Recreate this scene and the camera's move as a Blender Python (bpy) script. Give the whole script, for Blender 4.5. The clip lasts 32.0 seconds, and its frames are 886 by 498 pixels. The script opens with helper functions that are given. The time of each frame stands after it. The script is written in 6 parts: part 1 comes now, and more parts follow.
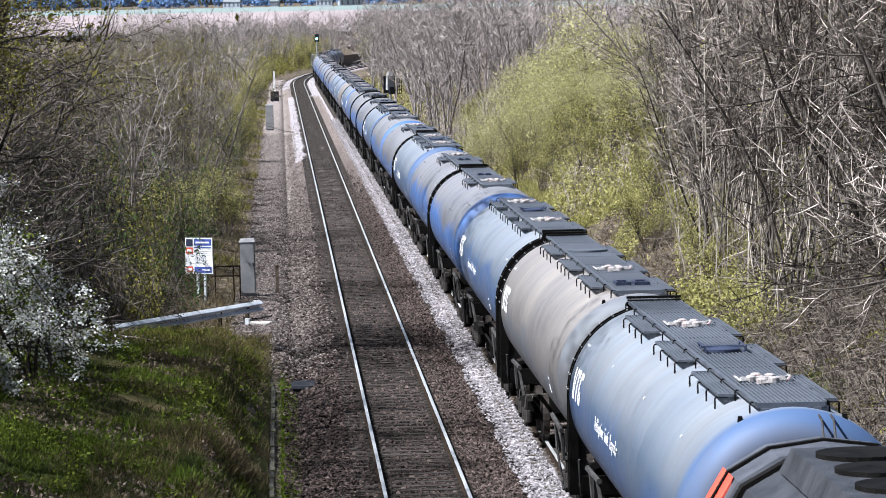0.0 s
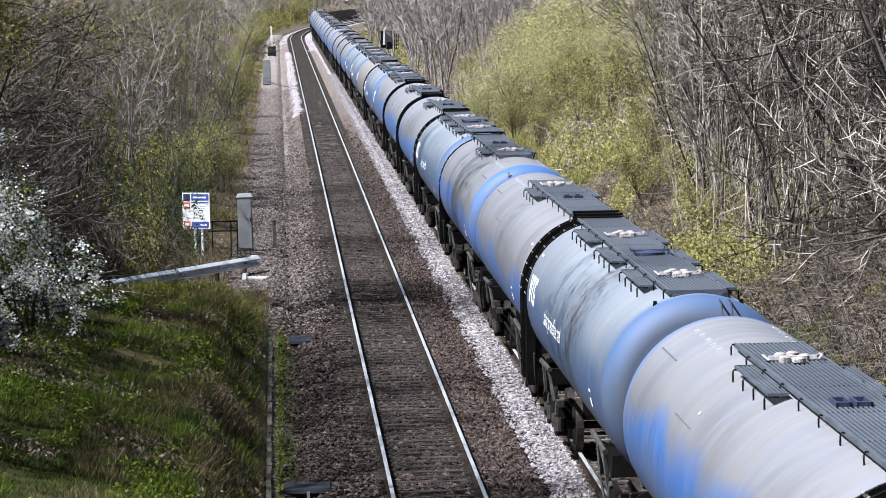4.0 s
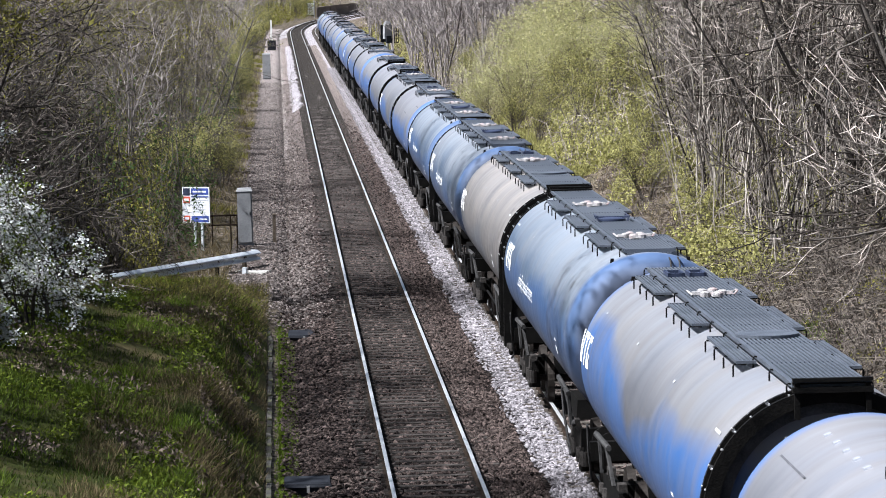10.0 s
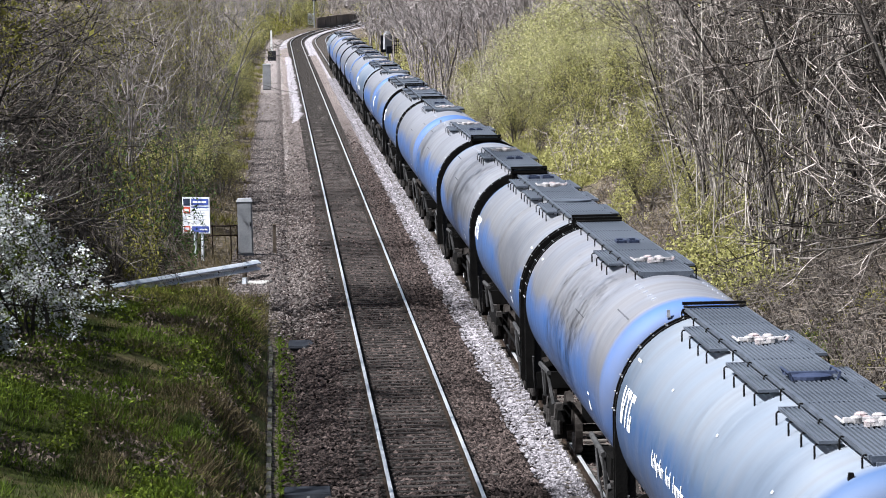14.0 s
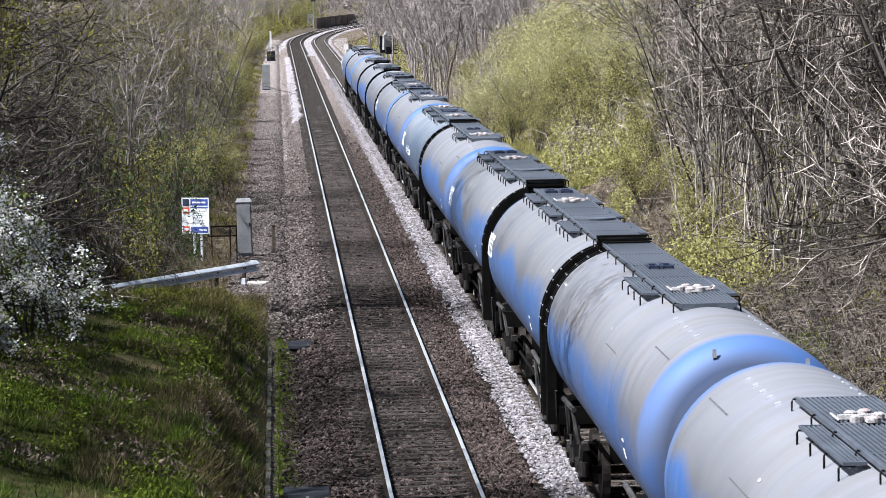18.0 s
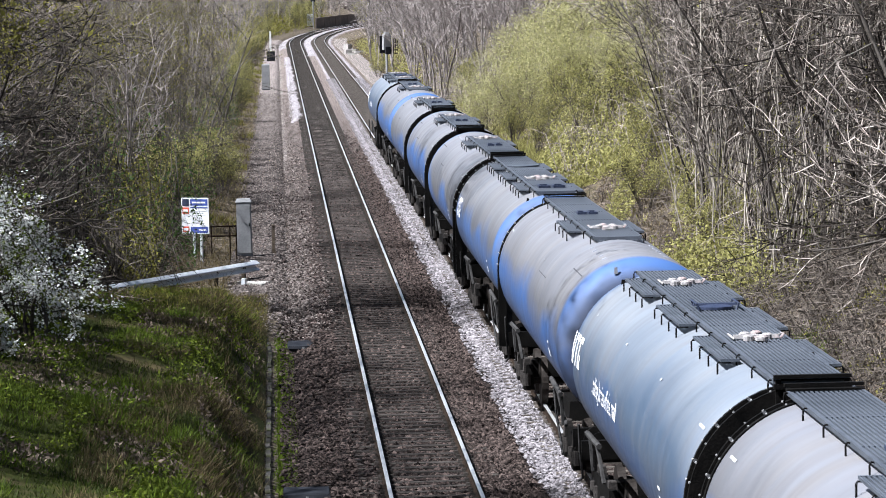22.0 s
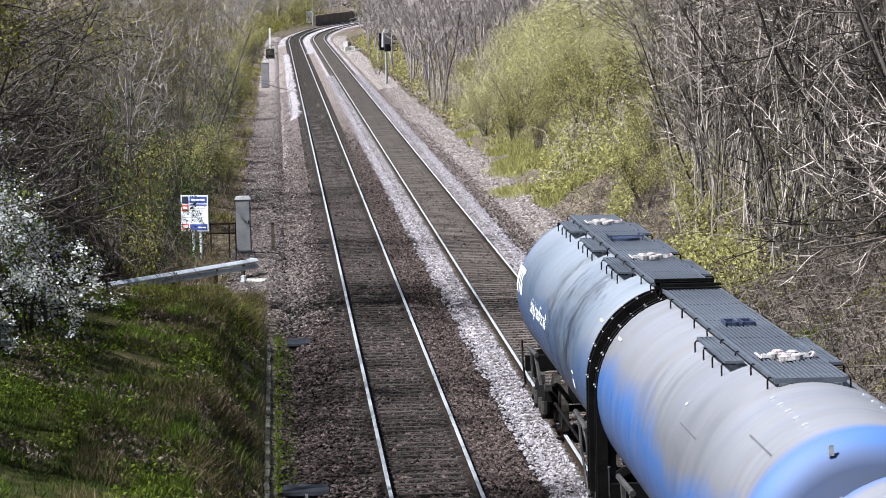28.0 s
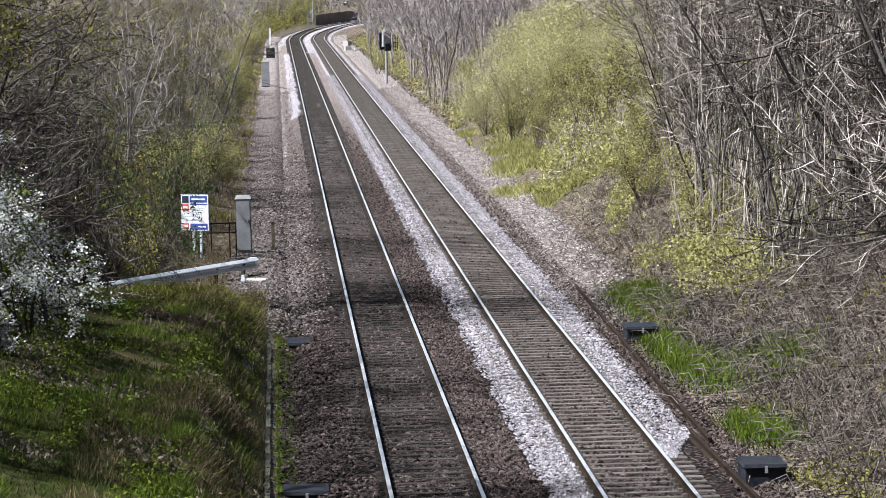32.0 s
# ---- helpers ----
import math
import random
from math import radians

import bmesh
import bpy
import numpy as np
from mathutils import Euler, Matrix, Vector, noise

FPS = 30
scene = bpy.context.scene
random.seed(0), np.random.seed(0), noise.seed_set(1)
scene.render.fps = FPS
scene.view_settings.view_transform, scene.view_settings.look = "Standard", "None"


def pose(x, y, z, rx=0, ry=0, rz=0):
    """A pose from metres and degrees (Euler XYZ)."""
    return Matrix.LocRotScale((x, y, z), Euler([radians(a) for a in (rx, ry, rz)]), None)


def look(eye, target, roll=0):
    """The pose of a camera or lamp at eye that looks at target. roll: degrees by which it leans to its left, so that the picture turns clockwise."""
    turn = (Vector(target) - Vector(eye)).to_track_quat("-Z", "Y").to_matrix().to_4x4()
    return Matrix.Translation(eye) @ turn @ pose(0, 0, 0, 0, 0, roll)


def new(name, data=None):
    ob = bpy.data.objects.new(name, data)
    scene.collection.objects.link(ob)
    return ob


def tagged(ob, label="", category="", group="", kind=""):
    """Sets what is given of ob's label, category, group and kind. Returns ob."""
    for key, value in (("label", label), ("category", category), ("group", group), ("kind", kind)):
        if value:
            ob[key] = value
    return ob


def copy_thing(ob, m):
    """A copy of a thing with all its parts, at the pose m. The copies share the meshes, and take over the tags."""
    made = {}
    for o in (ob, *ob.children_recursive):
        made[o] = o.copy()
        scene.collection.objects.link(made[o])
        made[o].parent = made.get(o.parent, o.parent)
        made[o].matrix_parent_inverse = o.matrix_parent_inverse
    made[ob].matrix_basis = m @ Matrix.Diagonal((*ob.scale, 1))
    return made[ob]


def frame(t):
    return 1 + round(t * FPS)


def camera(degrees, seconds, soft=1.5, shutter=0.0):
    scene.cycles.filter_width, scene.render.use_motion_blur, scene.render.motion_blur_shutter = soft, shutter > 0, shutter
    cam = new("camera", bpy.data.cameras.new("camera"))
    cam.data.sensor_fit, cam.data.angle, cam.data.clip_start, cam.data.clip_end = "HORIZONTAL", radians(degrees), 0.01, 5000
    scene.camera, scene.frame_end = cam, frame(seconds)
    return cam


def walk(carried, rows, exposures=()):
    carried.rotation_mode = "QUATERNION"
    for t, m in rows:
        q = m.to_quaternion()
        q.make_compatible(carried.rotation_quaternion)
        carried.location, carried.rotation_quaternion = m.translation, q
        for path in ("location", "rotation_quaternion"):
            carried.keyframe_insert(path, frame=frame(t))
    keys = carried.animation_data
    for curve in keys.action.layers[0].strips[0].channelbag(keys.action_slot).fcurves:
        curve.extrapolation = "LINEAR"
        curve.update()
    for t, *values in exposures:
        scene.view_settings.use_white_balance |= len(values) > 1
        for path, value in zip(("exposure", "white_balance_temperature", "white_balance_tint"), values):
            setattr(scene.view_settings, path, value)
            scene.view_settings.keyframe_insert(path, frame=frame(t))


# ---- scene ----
EYE = Vector((0.0, 0.0, 8.517))
F_LEN = 6500.0
YAW, PITCH, ROLL = 0.044023, 0.074075, -1.146
cam = camera(2 * math.degrees(math.atan(784 / F_LEN)), 32.0, soft=0.9, shutter=0.08)


def aim(dx, dy):
    """The camera's pose, turned a little from its resting aim (in thousandths of the lens's length)."""
    yaw, pitch = YAW - dx / F_LEN, PITCH - dy / F_LEN
    way = Vector((math.sin(yaw) * math.cos(pitch), math.cos(yaw) * math.cos(pitch), -math.sin(pitch)))
    return look(EYE, EYE + way, ROLL)


TILT = [(0.0, 5.6, 76.5), (0.5, 3.8, 78.1), (1.0, 3.7, 76.8), (1.5, 3.7, 71.4), (2.0, 3.4, 59.7), (2.5, 3.3, 44.4),
        (3.0, 2.7, 26.5), (3.5, 2.4, 9.2), (4.2, 2.4, -7.0), (4.9, 2.4, -16.0), (5.5, 2.4, -18.5), (6.0, 2.6, -18.8), (7.0, 2.6, -18.7),
        (8.0, 2.4, -18.4), (9.0, 2.3, -18.2), (9.5, 2.3, -17.8), (10.0, 2.3, -13.5), (10.5, 2.3, -6.2), (11.0, 2.3, 0.5), (11.5, 2.3, 4.7),
        (12.0, 2.3, 4.8), (13.0, 2.3, 4.8), (14.5, 2.1, 4.8), (16.5, 2.0, 4.9), (18.0, 0.9, 5.5), (19.5, 0.9, 5.7),
        (21.0, 0.8, 5.7), (22.5, 0.3, 5.5), (23.5, 0.3, 4.8), (24.5, -0.2, 3.8), (25.0, -0.5, 2.4), (25.5, -0.5, 1.2),
        (27.5, -0.5, 1.0), (29.0, -0.8, 1.0), (30.0, -0.7, 0.9), (30.5, -0.3, 0.1), (32.0, -0.1, -0.1)]
EXPOSURE = 1.36
walk(cam, [(t, aim(dx, dy)) for t, dx, dy in TILT], exposures=[(0.0, EXPOSURE, 5860, 11), (32.0, EXPOSURE, 5860, 11)])

# ---- light ----
SUN_AZ, SUN_EL = radians(-107), radians(54)      # azimuth from +Y, clockwise positive
world = bpy.data.worlds.new("sky")
scene.world = world
world.use_nodes = True
wn = world.node_tree.nodes
sky = wn.new("ShaderNodeTexSky")
sky.sky_type, sky.sun_disc, sky.sun_elevation, sky.sun_rotation = "NISHITA", False, SUN_EL, SUN_AZ
sky.dust_density, sky.air_density = 4.0, 1.0
world.node_tree.links.new(sky.outputs[0], wn["Background"].inputs[0])
wn["Background"].inputs[1].default_value = 0.028
sun = new("sun", bpy.data.lights.new("sun", "SUN"))
sun.data.energy, sun.data.angle, sun.data.color = 5.6, radians(0.6), (1.0, 0.975, 0.94)
sun.matrix_world = look(Vector((math.sin(SUN_AZ) * math.cos(SUN_EL), math.cos(SUN_AZ) * math.cos(SUN_EL), math.sin(SUN_EL))) * 80, (0, 0, 0))


# ---- materials ----
def mat(name, a, b, scale=4.0, rough=0.8, metal=0.0, bump=0.3, fine=40.0, stretch=(1, 1, 1), dirt=None, dirt_amount=0.3, per_object=0.0, per_island=0.0):
    """Two colours mixed by coarse and fine noise, with relief; dirt: a third colour in large stains."""
    m = bpy.data.materials.new(name)
    m.use_nodes = True
    nt = m.node_tree
    n, l = nt.nodes, nt.links
    bsdf = n["Principled BSDF"]
    co = n.new("ShaderNodeTexCoord")
    mp = n.new("ShaderNodeMapping")
    mp.inputs["Scale"].default_value = stretch
    l.new(co.outputs["Object"], mp.inputs["Vector"])
    n1 = n.new("ShaderNodeTexNoise")
    n1.inputs["Scale"].default_value, n1.inputs["Detail"].default_value, n1.inputs["Roughness"].default_value = scale, 5, 0.6
    l.new(mp.outputs[0], n1.inputs["Vector"])
    n2 = n.new("ShaderNodeTexNoise")
    n2.inputs["Scale"].default_value, n2.inputs["Detail"].default_value = fine, 3
    l.new(mp.outputs[0], n2.inputs["Vector"])
    add = n.new("ShaderNodeMath")
    add.operation = "MULTIPLY_ADD"
    l.new(n2.outputs[0], add.inputs[0])
    add.inputs[1].default_value = 0.6
    l.new(n1.outputs[0], add.inputs[2])
    ramp = n.new("ShaderNodeMapRange")
    ramp.inputs[1].default_value, ramp.inputs[2].default_value = 0.55, 1.05
    l.new(add.outputs[0], ramp.inputs[0])
    mix = n.new("ShaderNodeMix")
    mix.data_type = "RGBA"
    mix.inputs[6].default_value, mix.inputs[7].default_value = (*a, 1), (*b, 1)
    l.new(ramp.outputs[0], mix.inputs[0])
    out = mix.outputs[2]
    if dirt:
        n3 = n.new("ShaderNodeTexNoise")
        n3.inputs["Scale"].default_value, n3.inputs["Detail"].default_value = scale * 0.23, 4
        l.new(co.outputs["Object"], n3.inputs["Vector"])
        r3 = n.new("ShaderNodeMapRange")
        r3.inputs[1].default_value, r3.inputs[2].default_value, r3.inputs[4].default_value = 0.5, 0.72, dirt_amount * 2
        l.new(n3.outputs[0], r3.inputs[0])
        m3 = n.new("ShaderNodeMix")
        m3.data_type = "RGBA"
        m3.inputs[7].default_value = (*dirt, 1)
        l.new(r3.outputs[0], m3.inputs[0])
        l.new(out, m3.inputs[6])
        out = m3.outputs[2]
    for kind, amount in (("ShaderNodeObjectInfo", per_object), ("ShaderNodeNewGeometry", per_island)):
        if amount:
            info = n.new(kind)
            rr = n.new("ShaderNodeMapRange")
            rr.inputs[3].default_value, rr.inputs[4].default_value = 1 - amount, 1 + amount
            l.new(info.outputs["Random" if kind.endswith("Info") else "Random Per Island"], rr.inputs[0])
            hs = n.new("ShaderNodeHueSaturation")
            l.new(rr.outputs[0], hs.inputs["Value"])
            l.new(out, hs.inputs["Color"])
            out = hs.outputs[0]
    l.new(out, bsdf.inputs["Base Color"])
    bsdf.inputs["Metallic"].default_value = metal
    bsdf.inputs["Specular IOR Level"].default_value = 0.5 if rough < 0.6 else 0.06
    rg = n.new("ShaderNodeMapRange")
    rg.inputs[3].default_value, rg.inputs[4].default_value = rough * 0.85, min(1, rough * 1.12)
    l.new(n1.outputs[0], rg.inputs[0])
    l.new(rg.outputs[0], bsdf.inputs["Roughness"])
    if bump:
        bp = n.new("ShaderNodeBump")
        bp.inputs["Strength"].default_value, bp.inputs["Distance"].default_value = bump, 0.02
        l.new(n2.outputs[0], bp.inputs["Height"])
        l.new(bp.outputs[0], bsdf.inputs["Normal"])
    return m


M_TURF = mat("mossy_turf", (0.009, 0.012, 0.003), (0.034, 0.038, 0.008), 2.5, 0.95, 0, 0.8, 14, dirt=(0.085, 0.062, 0.035), dirt_amount=0.45)
M_STONE_OLD = mat("brown_stone", (0.0080, 0.0062, 0.0055), (0.098, 0.075, 0.066), 9, 0.9, 0, 0.4, 60, per_island=0.9)
M_STONE_NEW = mat("pale_granite_stone", (0.0729, 0.0672, 0.0705), (0.3238, 0.3012, 0.3100), 9, 0.85, 0, 0.4, 60, per_island=0.45)


def stone_mat(name, dark, pale, dust, scale, power=1.6, dusty=0.35):
    """Crushed stone: every stone its own tone, dark gaps, dusty patches."""
    m = mat(name, dark, pale, 5, 0.95, 0, 0.0, 30)
    n, l = m.node_tree.nodes, m.node_tree.links
    bsdf = n["Principled BSDF"]
    co = n.new("ShaderNodeTexCoord")
    vo = n.new("ShaderNodeTexVoronoi")
    vo.inputs["Scale"].default_value = scale
    l.new(co.outputs["Object"], vo.inputs["Vector"])
    sep = n.new("ShaderNodeSeparateColor")
    l.new(vo.outputs["Color"], sep.inputs[0])
    pw = n.new("ShaderNodeMath")
    pw.operation = "POWER"
    l.new(sep.outputs[0], pw.inputs[0])
    pw.inputs[1].default_value = power
    mix = n.new("ShaderNodeMix")
    mix.data_type = "RGBA"
    mix.inputs[6].default_value, mix.inputs[7].default_value = (*dark, 1), (*pale, 1)
    l.new(pw.outputs[0], mix.inputs[0])
    big = n.new("ShaderNodeTexNoise")
    big.inputs["Scale"].default_value, big.inputs["Detail"].default_value = 0.45, 5
    l.new(co.outputs["Object"], big.inputs["Vector"])
    r = n.new("ShaderNodeMapRange")
    r.inputs[1].default_value, r.inputs[2].default_value, r.inputs[4].default_value = 0.42, 0.7, dusty
    l.new(big.outputs[0], r.inputs[0])
    m2 = n.new("ShaderNodeMix")
    m2.data_type = "RGBA"
    m2.inputs[7].default_value = (*dust, 1)
    l.new(r.outputs[0], m2.inputs[0])
    l.new(mix.outputs[2], m2.inputs[6])
    l.new(m2.outputs[2], bsdf.inputs["Base Color"])
    bp = n.new("ShaderNodeBump")
    bp.inputs["Strength"].default_value, bp.inputs["Distance"].default_value = 1.0, 0.03
    bp.invert = True
    l.new(vo.outputs["Distance"], bp.inputs["Height"])
    l.new(bp.outputs[0], bsdf.inputs["Normal"])
    return m


M_SOIL = stone_mat("soil_with_litter", (0.018, 0.014, 0.010), (0.20, 0.162, 0.128), (0.070, 0.062, 0.028), 8, 1.7, 0.55)
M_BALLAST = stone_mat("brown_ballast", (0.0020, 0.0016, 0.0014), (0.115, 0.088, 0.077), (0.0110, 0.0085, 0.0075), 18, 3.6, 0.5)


def add_far_pale(m, dark, pale, y0, y1):
    """Stones paler along the line between y0 and y1, the far haze painted into their colour."""
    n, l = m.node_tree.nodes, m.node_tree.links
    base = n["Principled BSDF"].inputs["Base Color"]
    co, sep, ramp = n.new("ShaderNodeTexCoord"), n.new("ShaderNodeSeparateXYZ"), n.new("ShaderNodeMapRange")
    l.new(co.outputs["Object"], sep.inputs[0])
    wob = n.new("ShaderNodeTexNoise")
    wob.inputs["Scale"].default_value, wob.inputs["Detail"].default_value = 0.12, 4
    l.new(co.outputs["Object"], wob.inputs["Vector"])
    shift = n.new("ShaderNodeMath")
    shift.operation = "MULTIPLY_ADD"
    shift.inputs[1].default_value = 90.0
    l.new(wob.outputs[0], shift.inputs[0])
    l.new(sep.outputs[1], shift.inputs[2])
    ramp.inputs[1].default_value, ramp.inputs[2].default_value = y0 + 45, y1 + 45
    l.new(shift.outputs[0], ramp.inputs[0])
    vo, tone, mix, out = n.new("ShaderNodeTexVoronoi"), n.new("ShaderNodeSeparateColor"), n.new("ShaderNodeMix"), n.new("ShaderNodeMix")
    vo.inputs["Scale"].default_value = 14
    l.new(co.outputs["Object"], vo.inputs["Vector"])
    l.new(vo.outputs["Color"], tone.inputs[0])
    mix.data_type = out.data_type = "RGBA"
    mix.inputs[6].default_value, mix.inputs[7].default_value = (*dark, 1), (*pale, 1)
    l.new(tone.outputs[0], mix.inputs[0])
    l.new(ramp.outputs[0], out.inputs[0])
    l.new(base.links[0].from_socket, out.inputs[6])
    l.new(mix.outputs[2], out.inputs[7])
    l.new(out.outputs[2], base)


# near shade and far haze are put into the stones' tones here
add_far_pale(M_BALLAST, (0.030, 0.025, 0.022), (0.26, 0.215, 0.195), 105, 270)
M_GRAVEL_PALE = stone_mat("pale_pinkish_gravel", (0.022, 0.019, 0.017), (0.40, 0.352, 0.325), (0.135, 0.115, 0.102), 9, 1.8, 0.6)
M_GRAVEL = stone_mat("pinkish_grey_gravel", (0.007, 0.006, 0.0053), (0.20, 0.169, 0.153), (0.032, 0.027, 0.024), 11, 2.4, 0.5)
add_far_pale(M_GRAVEL, (0.04, 0.034, 0.031), (0.36, 0.31, 0.285), 190, 340)
M_PALE = stone_mat("pale_ballast", (0.06, 0.055, 0.056), (0.46, 0.425, 0.44), (0.25, 0.228, 0.230), 12, 1.3, 0.5)
M_RAIL = mat("rusty_rail_side", (0.010, 0.007, 0.005), (0.036, 0.025, 0.018), 6, 0.75, 0.2, 0.3, 60)
M_RAILTOP = mat("polished_rail_head", (0.80, 0.80, 0.80), (0.90, 0.90, 0.90), 3, 0.32, 0.7, 0.02, 30)
M_SLEEPER = mat("grey_concrete_sleeper", (0.040, 0.034, 0.029), (0.125, 0.110, 0.096), 5, 0.9, 0, 0.5, 50, per_object=0.25)
M_SLEEPER_OLD = mat("stained_concrete_sleeper", (0.0165, 0.0145, 0.0126), (0.060, 0.053, 0.047), 5, 0.9, 0, 0.5, 50, per_object=0.25)
M_BLACK = mat("grimy_black_steel", (0.003, 0.003, 0.003), (0.012, 0.011, 0.010), 3, 0.65, 0.3, 0.3, 40)
M_DARKRING = mat("dark_end_steel", (0.018, 0.018, 0.019), (0.06, 0.06, 0.063), 4, 0.6, 0.2, 0.2, 40)
M_GRATE = mat("dark_galvanised_grating", (0.052, 0.060, 0.074), (0.118, 0.132, 0.156), 3, 0.5, 0.3, 0.2, 60)
M_WHITE = mat("white_lettering", (0.72, 0.72, 0.72), (0.85, 0.85, 0.85), 4, 0.6, 0, 0.05)
M_VALVE = mat("pale_valve_casting", (0.16, 0.152, 0.148), (0.44, 0.42, 0.41), 10, 0.6, 0.2, 0.2, dirt=(0.30, 0.085, 0.07), dirt_amount=0.22)
M_PATCH = mat("weathered_white_patch", (0.30, 0.31, 0.32), (0.42, 0.43, 0.44), 6, 0.6, 0, 0.05)
M_NAVY = mat("navy_hatch", (0.015, 0.022, 0.045), (0.04, 0.05, 0.09), 6, 0.45, 0.1, 0.1)
M_WHEEL = mat("worn_wheel_steel", (0.012, 0.010, 0.009), (0.035, 0.03, 0.026), 6, 0.6, 0.3, 0.2)


# ---- mesh building ----
class Shape:
    """Collects vertices and faces, to become one mesh."""

    def __init__(self):
        self.v, self.f = [], []

    def add(self, verts, faces):
        k = len(self.v)
        self.v.extend(verts)
        self.f.extend([tuple(i + k for i in fc) for fc in faces])
        return self

    def box(self, x0, y0, z0, x1, y1, z1, m=None, taper=0.0):
        c = [(x0, y0, z0), (x1, y0, z0), (x1, y1, z0), (x0, y1, z0),
             (x0 + taper, y0 + taper, z1), (x1 - taper, y0 + taper, z1), (x1 - taper, y1 - taper, z1), (x0 + taper, y1 - taper, z1)]
        if m is not None:
            c = [tuple(m @ Vector(p)) for p in c]
        return self.add(c, [(0, 3, 2, 1), (4, 5, 6, 7), (0, 1, 5, 4), (1, 2, 6, 5), (2, 3, 7, 6), (3, 0, 4, 7)])

    def tube(self, pts, radii, n=6, cap=True):
        """A round bar through the points."""
        pts = [Vector(p) for p in pts]
        if not hasattr(radii, "__len__"):
            radii = [radii] * len(pts)
        vs, fs = [], []
        up = Vector((0.31, 0.17, 0.93))
        for i, p in enumerate(pts):
            d = (pts[min(i + 1, len(pts) - 1)] - pts[max(i - 1, 0)]).normalized()
            a = d.cross(up if abs(d.dot(up)) < 0.95 else Vector((1, 0, 0))).normalized()
            b = d.cross(a)
            for j in range(n):
                an = 2 * math.pi * j / n
                vs.append(tuple(p + (a * math.cos(an) + b * math.sin(an)) * radii[i]))
            if i:
                k = (i - 1) * n
                for j in range(n):
                    fs.append((k + j, k + (j + 1) % n, k + n + (j + 1) % n, k + n + j))
        if cap:
            fs.append(tuple(range(n)))
            fs.append(tuple(range(len(vs) - 1, len(vs) - 1 - n, -1)))
        return self.add(vs, fs)

    def strip(self, pts, radii, side):
        """A thin flat twig through the points."""
        vs = []
        for p, r in zip(pts, radii):
            vs += [tuple(p - side * r), tuple(p + side * r)]
        return self.add(vs, [(2 * i, 2 * i + 1, 2 * i + 3, 2 * i + 2) for i in range(len(pts) - 1)])

    def lathe(self, profile, n=40, axis="y", centre=(0, 0, 0), a0=0.0, a1=2 * math.pi):
        """Rings (position along the axis, radius), joined."""
        closed = a1 - a0 > 6.28
        m = n if closed else n + 1
        vs, fs = [], []
        for s, r in profile:
            for j in range(m):
                an = a0 + (a1 - a0) * j / n
                c, d = r * math.cos(an), r * math.sin(an)
                p = {"y": (c, s, d), "x": (s, c, d), "z": (c, d, s)}[axis]
                vs.append((p[0] + centre[0], p[1] + centre[1], p[2] + centre[2]))
        for i in range(len(profile) - 1):
            for j in range(n):
                k = (j + 1) % m
                fs.append((i * m + j, (i + 1) * m + j, (i + 1) * m + k, i * m + k))
        return self.add(vs, fs)

    def mesh(self, name, materials, smooth=False, pick=None):
        me = bpy.data.meshes.new(name)
        me.from_pydata(self.v, [], self.f)
        for m in materials if isinstance(materials, (list, tuple)) else [materials]:
            me.materials.append(m)
        if smooth:
            me.polygons.foreach_set("use_smooth", [True] * len(me.polygons))
        if pick:
            for p in me.polygons:
                p.material_index = pick(p)
        me.update()
        return me


def part(name, shape, material, parent, label="", smooth=False, pick=None):
    """Links a shape (or a mesh made before) as one part under its thing."""
    me = shape if isinstance(shape, bpy.types.Mesh) else shape.mesh(name, material, smooth, pick)
    ob = new(name, me)
    ob.parent = parent
    return tagged(ob, label)


def thing(name, label, category, group="", kind="", at=None):
    ob = tagged(new(name), label, category, group, kind)
    if at is not None:
        ob.matrix_world = at
    return ob


# ---- the plan: z = 0 is the rails' top, y runs along the line ----
LEFT_X, RIGHT_X, GAUGE = 2.467, 5.939, 1.505
BEND_Y, BEND_R = 505.0, 2050.0


def line(y):
    """Sideways shift, heading and rise of the line at y: straight, then bending to the right."""
    if y <= BEND_Y:
        return 0.0, 0.0, 0.0
    d = y - BEND_Y
    return d * d / (2 * BEND_R), d / BEND_R, 0.0


def smooth(a, b, x):
    t = min(1, max(0, (x - a) / (b - a)))
    return t * t * (3 - 2 * t)


def ground_z(x, y):
    """Height of the natural ground."""
    s = line(y)[0]
    x = x - s
    base = -0.62
    right = smooth(8.5, 16, x) * 2.0 + smooth(7.2, 8.4, x) * 0.42
    left = smooth(-0.9, -8.0, x) * 1.8 * smooth(95, 125, y) + smooth(0.6, -0.3, x) * 0.42
    bank = (1.22 * smooth(-0.40, -1.7, x) + 0.95 * smooth(-1.5, -6.5, x) * (1 - smooth(74, 91, y))) * (1 - smooth(88, 100, y)) * (1 + 0.10 * noise.noise((x * 0.5, y * 0.22, 8)))
    far = smooth(900, 1080, y) * 5.4 + max(0, y - 1000) * 0.0078
    return base + right + left + bank + far + (0.08 * noise.noise((x * 0.35, y * 0.35, 0)) + 0.12 * noise.noise((x * 1.1, y * 0.5, 4))) * (0.15 + 0.85 * max(smooth(9.6, 11.0, x), smooth(-1.6, -2.6, x) if y > 100 else smooth(-0.3, -0.8, x)))


